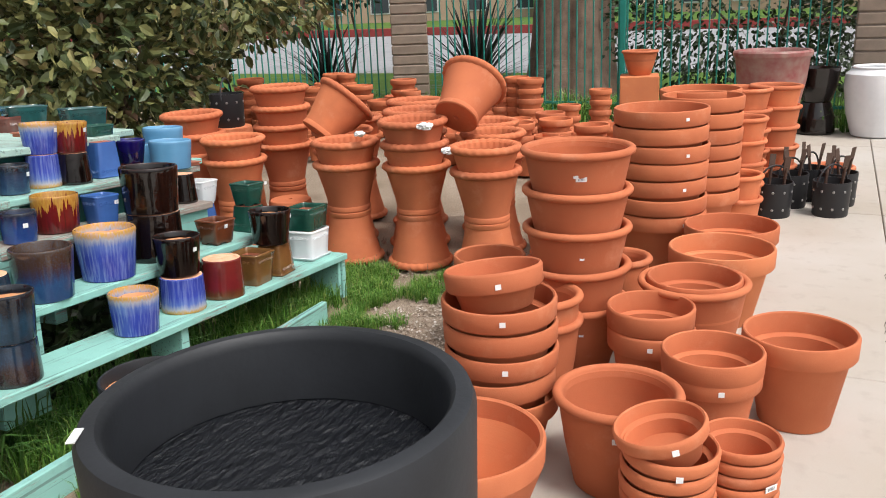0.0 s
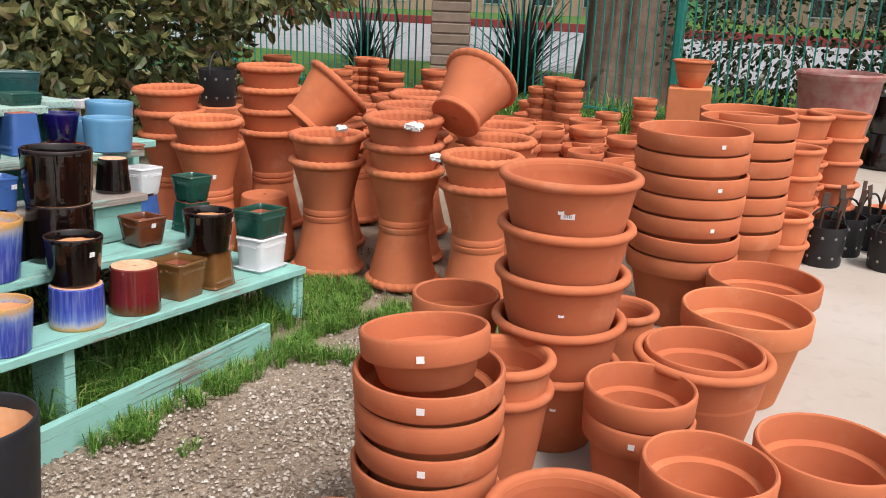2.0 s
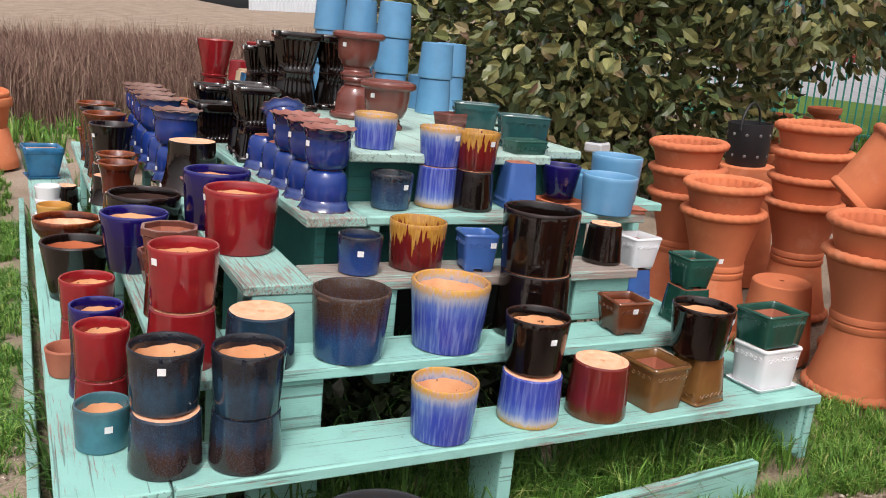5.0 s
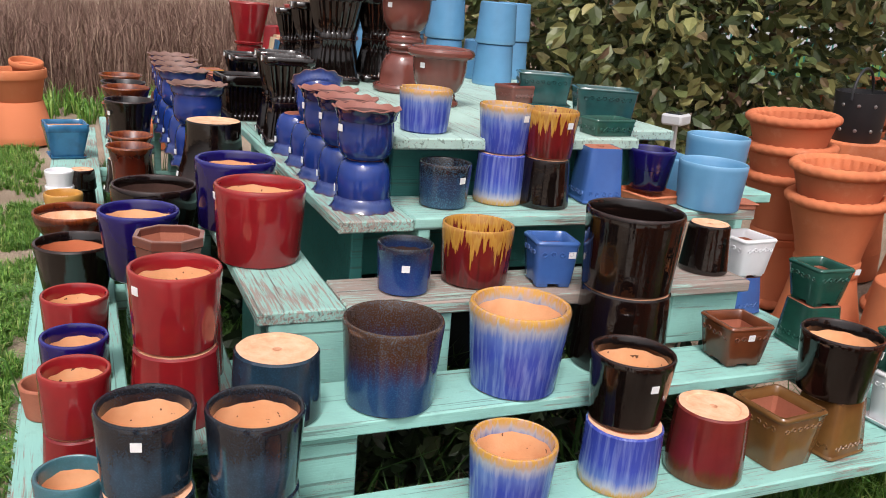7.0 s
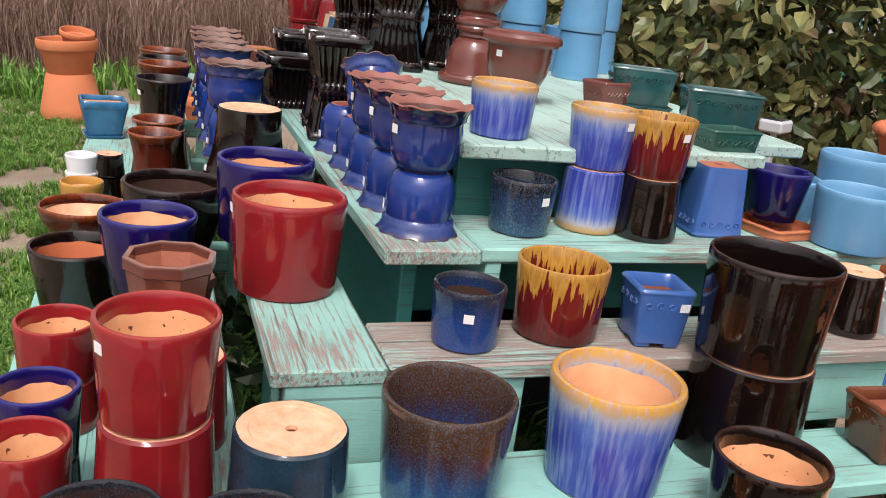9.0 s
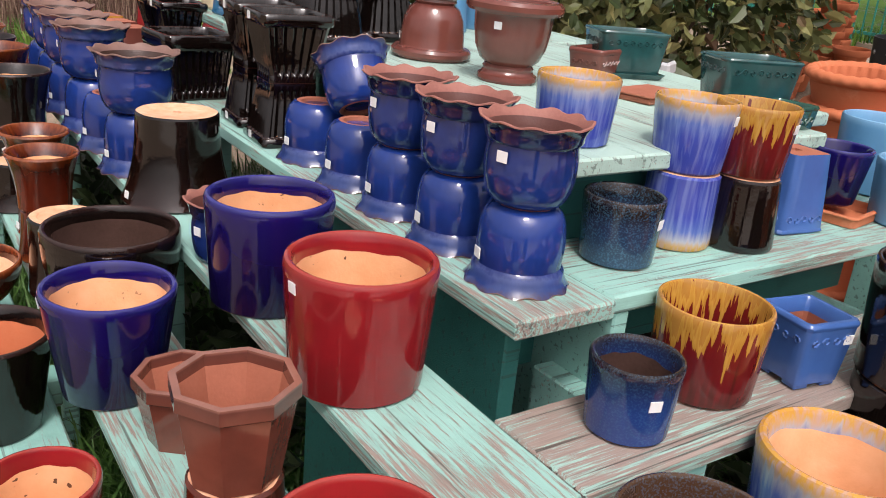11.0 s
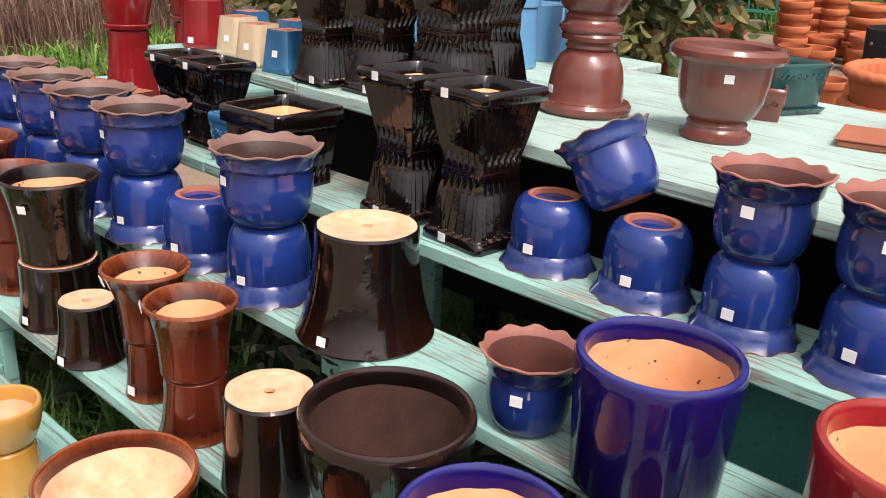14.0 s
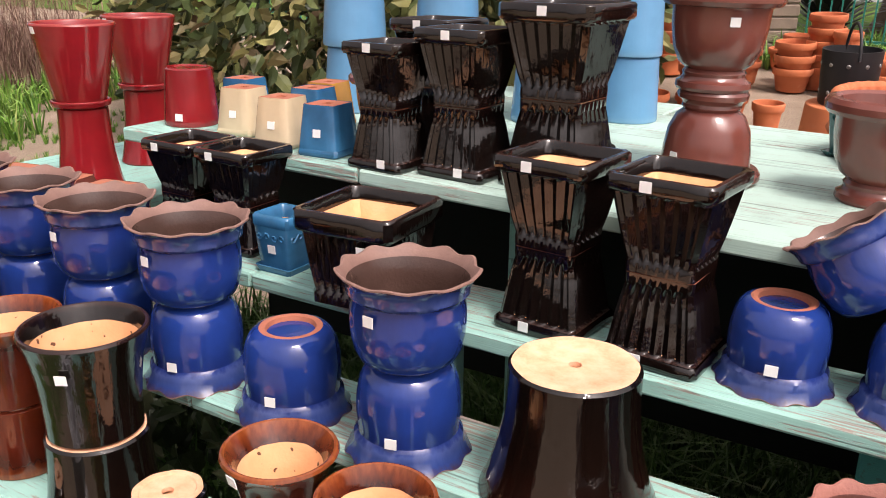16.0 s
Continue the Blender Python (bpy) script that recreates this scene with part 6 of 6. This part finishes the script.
def big_jar(x, y, prof, mat, label, name="glazed_jar"):
    ob = thing(name, pose(x, y, 0), label, "jar")
    top_i = max(range(len(prof)), key=lambda i: prof[i][1])
    cut_i = max(2, top_i - 2)
    part("body", shared(("body", label), lambda: lathe(prof[:cut_i + 1], 64), mat), mat, ob)
    part("rim", shared(("rim", label), lambda: lathe(prof[cut_i:], 64), mat), mat, ob)
    return ob


OLDRED = speckled("weathered_red_glaze", (0.26, 0.06, 0.06), (0.34, 0.24, 0.20), 9, 0.5, 0.4, 40, 0.4, 0.0)
big_jar(11.16, 1.33, [(0, 0), (0.2, 0), (0.22, 0.02), (0.30, 0.35), (0.38, 0.75), (0.405, 1.0), (0.43, 1.03), (0.435, 1.07), (0.42, 1.09), (0.39, 1.09), (0.37, 1.06), (0.34, 0.7), (0, 0.6)], OLDRED, "large weathered red glazed planter with pale scratches")
big_jar(12.02, 0.18, [(0, 0), (0.23, 0), (0.26, 0.02), (0.34, 0.3), (0.38, 0.6), (0.37, 0.75), (0.30, 0.81), (0.31, 0.83), (0.29, 0.84), (0.27, 0.82), (0.3, 0.6), (0, 0.3)], WHITE, "large white glazed jar")
big_jar(12.14, 0.85, [(0, 0), (0.22, 0), (0.24, 0.03), (0.23, 0.2), (0.18, 0.36), (0.17, 0.39), (0, 0.39)], BLACK, "glossy black jar turned upside down")
ob = big_jar(12.14, 0.85, [(0, 0), (0.16, 0), (0.18, 0.03), (0.23, 0.2), (0.25, 0.39), (0.255, 0.42), (0.235, 0.42), (0.2, 0.2), (0, 0.1)], BLACK, "glossy black jar on an upturned one")
ob.location.z = 0.392
big_jar(11.4, 2.0, [(0, 0), (0.3, 0), (0.33, 0.02), (0.40, 0.5), (0.40, 0.54), (0.37, 0.54), (0.33, 0.3), (0, 0.2)], CHARCOAL, "wide charcoal planter bowl")


# ---- rubber tool buckets on the concrete ----
def bucket(x, y, r, h, rz, tools, z=0.0):
    ob = thing("rubber_bucket", pose(x, y, z, 0, 0, rz), "black recycled tyre-rubber bucket with rivets" + (", holding garden tools" if tools else ""), "bucket", "tool buckets")
    part("body", shared(("body", "bucket", r, h), lambda: lathe([(0, 0), (r * 0.88, 0), (r * 0.92, 0.01), (r, h), (r - 0.008, h), (r * 0.85, 0.02), (0, 0.02)], 28), LEATHER), LEATHER, ob)
    for k in range(10):
        for z in (0.25, 0.75):
            a = k * 36
            part("rivet", shared(("rivet",), lambda: lathe([(0, 0.006), (0.008, 0.004), (0.011, 0)], 8), STEEL), STEEL, ob, "", pose(0, 0, 0, 0, 0, a) @ pose(0, -(r * 0.92 + r * 0.08 * z), h * z, 90))
    cu = bpy.data.curves.new("handle", "CURVE")
    cu.dimensions, cu.bevel_depth = "3D", 0.008
    sp = cu.splines.new("POLY")
    sp.points.add(12)
    for i in range(13):
        a = math.pi * i / 12
        sp.points[i].co = (r * math.cos(a), 0, h * 0.85 + 0.17 * math.sin(a), 1)
    cu.materials.append(LEATHER)
    new("handle", cu).parent = ob
    for k in range(tools):
        a = k * 2.1
        tool = part("tool_shaft", shared(("shaft", h), lambda: lathe([(0, 0), (0.012, 0), (0.012, h + 0.10), (0, h + 0.1)], 8), RUSTY), RUSTY, ob, "", pose(0.06 * math.cos(a), 0.06 * math.sin(a), 0.02, 9 * math.cos(a), 9 * math.sin(a)))
        part("blade", box(-0.028, 0.028, -0.003, 0.003, h + 0.08, h + 0.19, 0.002), RUSTY, tool)


for x, y, tools in ((7.68, 1.02, 2), (8.05, 0.92, 3), (7.82, 0.60, 2), (8.35, 0.78, 3), (8.2, 0.55, 3)):
    bucket(x, y, 0.145, 0.28, 40 * x, tools)
clay_pot(pose(8.9, 0.62, 0), 0.16, 0.21, 0.2, "terracotta bowl holding garden tools", "roll", TERRA_OLD)


def solar_lamp(x, y, h):
    ob = thing("solar_lamp", pose(x, y, 0, 0, 0, 25), "white plastic solar garden lamp on a stake", "garden lamp")
    part("stake", box(-0.016, 0.016, -0.016, 0.016, 0, h - 0.02, 0.003), WHITE_PLASTIC, ob)
    head = part("head", box(-0.08, 0.08, -0.08, 0.08, h - 0.03, h + 0.05, 0.014), WHITE_PLASTIC, ob)
    part("solar_panel", box(-0.062, 0.062, -0.062, 0.062, h + 0.0505, h + 0.054, 0), GLASSY, head, "dark solar cell")


WHITE_PLASTIC = plain("grey_white_plastic", (0.55, 0.56, 0.58), 0.45, 0.4, 0.15)
solar_lamp(6.2, 6.72, 0.70)
clay_pot(pose(6.42, 5.36, 0), 0.19, 0.25, 0.80, "tall terracotta pot turned upside down", "plain", TERRA_OLD, up=False)
bucket(6.42, 5.36, 0.145, 0.28, 20, 0, 0.80)
# terracotta beyond the far end of the side steps
clay_pot(pose(1.73, 10.7, 0), 0.2, 0.27, 0.40, "terracotta pot turned upside down", "plain", TERRA_IN, up=False)
clay_pot(pose(1.73, 10.7, 0.40), 0.19, 0.26, 0.30, "terracotta pot on an upturned one", mat=TERRA_IN, rimh=0.3)
clay_pot(pose(1.80, 10.7, 0.60, 10, 8, 0), 0.1, 0.15, 0.18, "small terracotta pot tipped in another", mat=TERRA_IN, rimh=0.3)
for x, y, h in ((2.9, 10.2, 0.3), (3.3, 10.5, 0.26)):
    clay_pot(pose(x, y, 0), 0.17, 0.24, h, "terracotta pot on the dirt", mat=TERRA_IN, rimh=0.3)

# ---- clay slabs, strawberry jar, gravel ----
def clay_slab(m, w, d, label):
    ob = thing("clay_saucer", m, label, "saucer", "clay saucers")
    part("slab", box(-w / 2, w / 2, -d / 2, d / 2, 0, 0.018, 0.004), CLAY_RED, ob)
    part("lip", box(-w / 2 - 0.006, w / 2 + 0.006, -d / 2 - 0.006, d / 2 + 0.006, 0.018, 0.024, 0.002), CLAY_RED, ob)


clay_slab(on(5, 3.86, 4.70, rz=12), 0.20, 0.13, "flat pink clay saucer lying on the top step")
clay_slab(on(4, 4.40, 4.09, rz=-14), 0.10, 0.09, "flat red clay saucer beside blue pots")
square_pot(on(5, 3.98, 4.36, rz=4), 0.08, 0.09, 0.06, GREEN, "shallow dark green planter on the top step", inner=CLAY_RED, rimh=0.2, wy=0.06)
big_jar(1.36, 7.75, [(0, 0), (0.08, 0), (0.10, 0.015), (0.15, 0.11), (0.155, 0.20), (0.12, 0.29), (0.075, 0.34), (0.08, 0.37), (0.09, 0.385), (0.075, 0.39), (0.06, 0.35), (0.09, 0.23), (0, 0.08)], TERRA_OLD, "round-bellied terracotta strawberry jar on the grass", "strawberry_jar")


def gravel(spots, seed):
    rng = random.Random(seed)
    verts, faces = [], []
    for sx, sy, rad, n in spots:
        for k in range(n):
            a, q = rng.uniform(0, 2 * math.pi), rad * math.sqrt(rng.random())
            x, y, r = sx + q * math.cos(a), sy + q * math.sin(a), rng.choice((0.003, 0.004, 0.006, 0.010)) * rng.uniform(0.7, 1.3)
            b = len(verts)
            z = -0.012 + rng.uniform(0, 0.004)
            verts += [(x + r * rng.uniform(0.7, 1.3), y, z), (x, y + r * rng.uniform(0.7, 1.3), z), (x - r, y, z), (x, y - r * rng.uniform(0.7, 1.2), z), (x, y, z + r * 0.8), (x, y, z - r)]
            faces += [(b, b + 1, b + 4), (b + 1, b + 2, b + 4), (b + 2, b + 3, b + 4), (b + 3, b, b + 4)]
    me = bpy.data.meshes.new("gravel")
    me.from_pydata(verts, [], faces)
    me.materials.append(leafy("gravel_stones", [(0.0, (0.14, 0.10, 0.075)), (0.5, (0.34, 0.27, 0.21)), (0.9, (0.52, 0.46, 0.40)), (1.0, (0.68, 0.64, 0.6))], 0.9, 0.2))
    return tagged(new("gravel", me), "loose gravel and chips on the dirt path", "gravel", kind="stuff")


gravel([(3.5, 2.6, 0.7, 6000), (4.4, 2.5, 0.6, 3500), (2.7, 2.4, 0.6, 3500), (5.3, 2.9, 0.6, 1500), (1.4, 4.6, 0.6, 2500), (3.3, 2.1, 0.4, 2000)], 51)
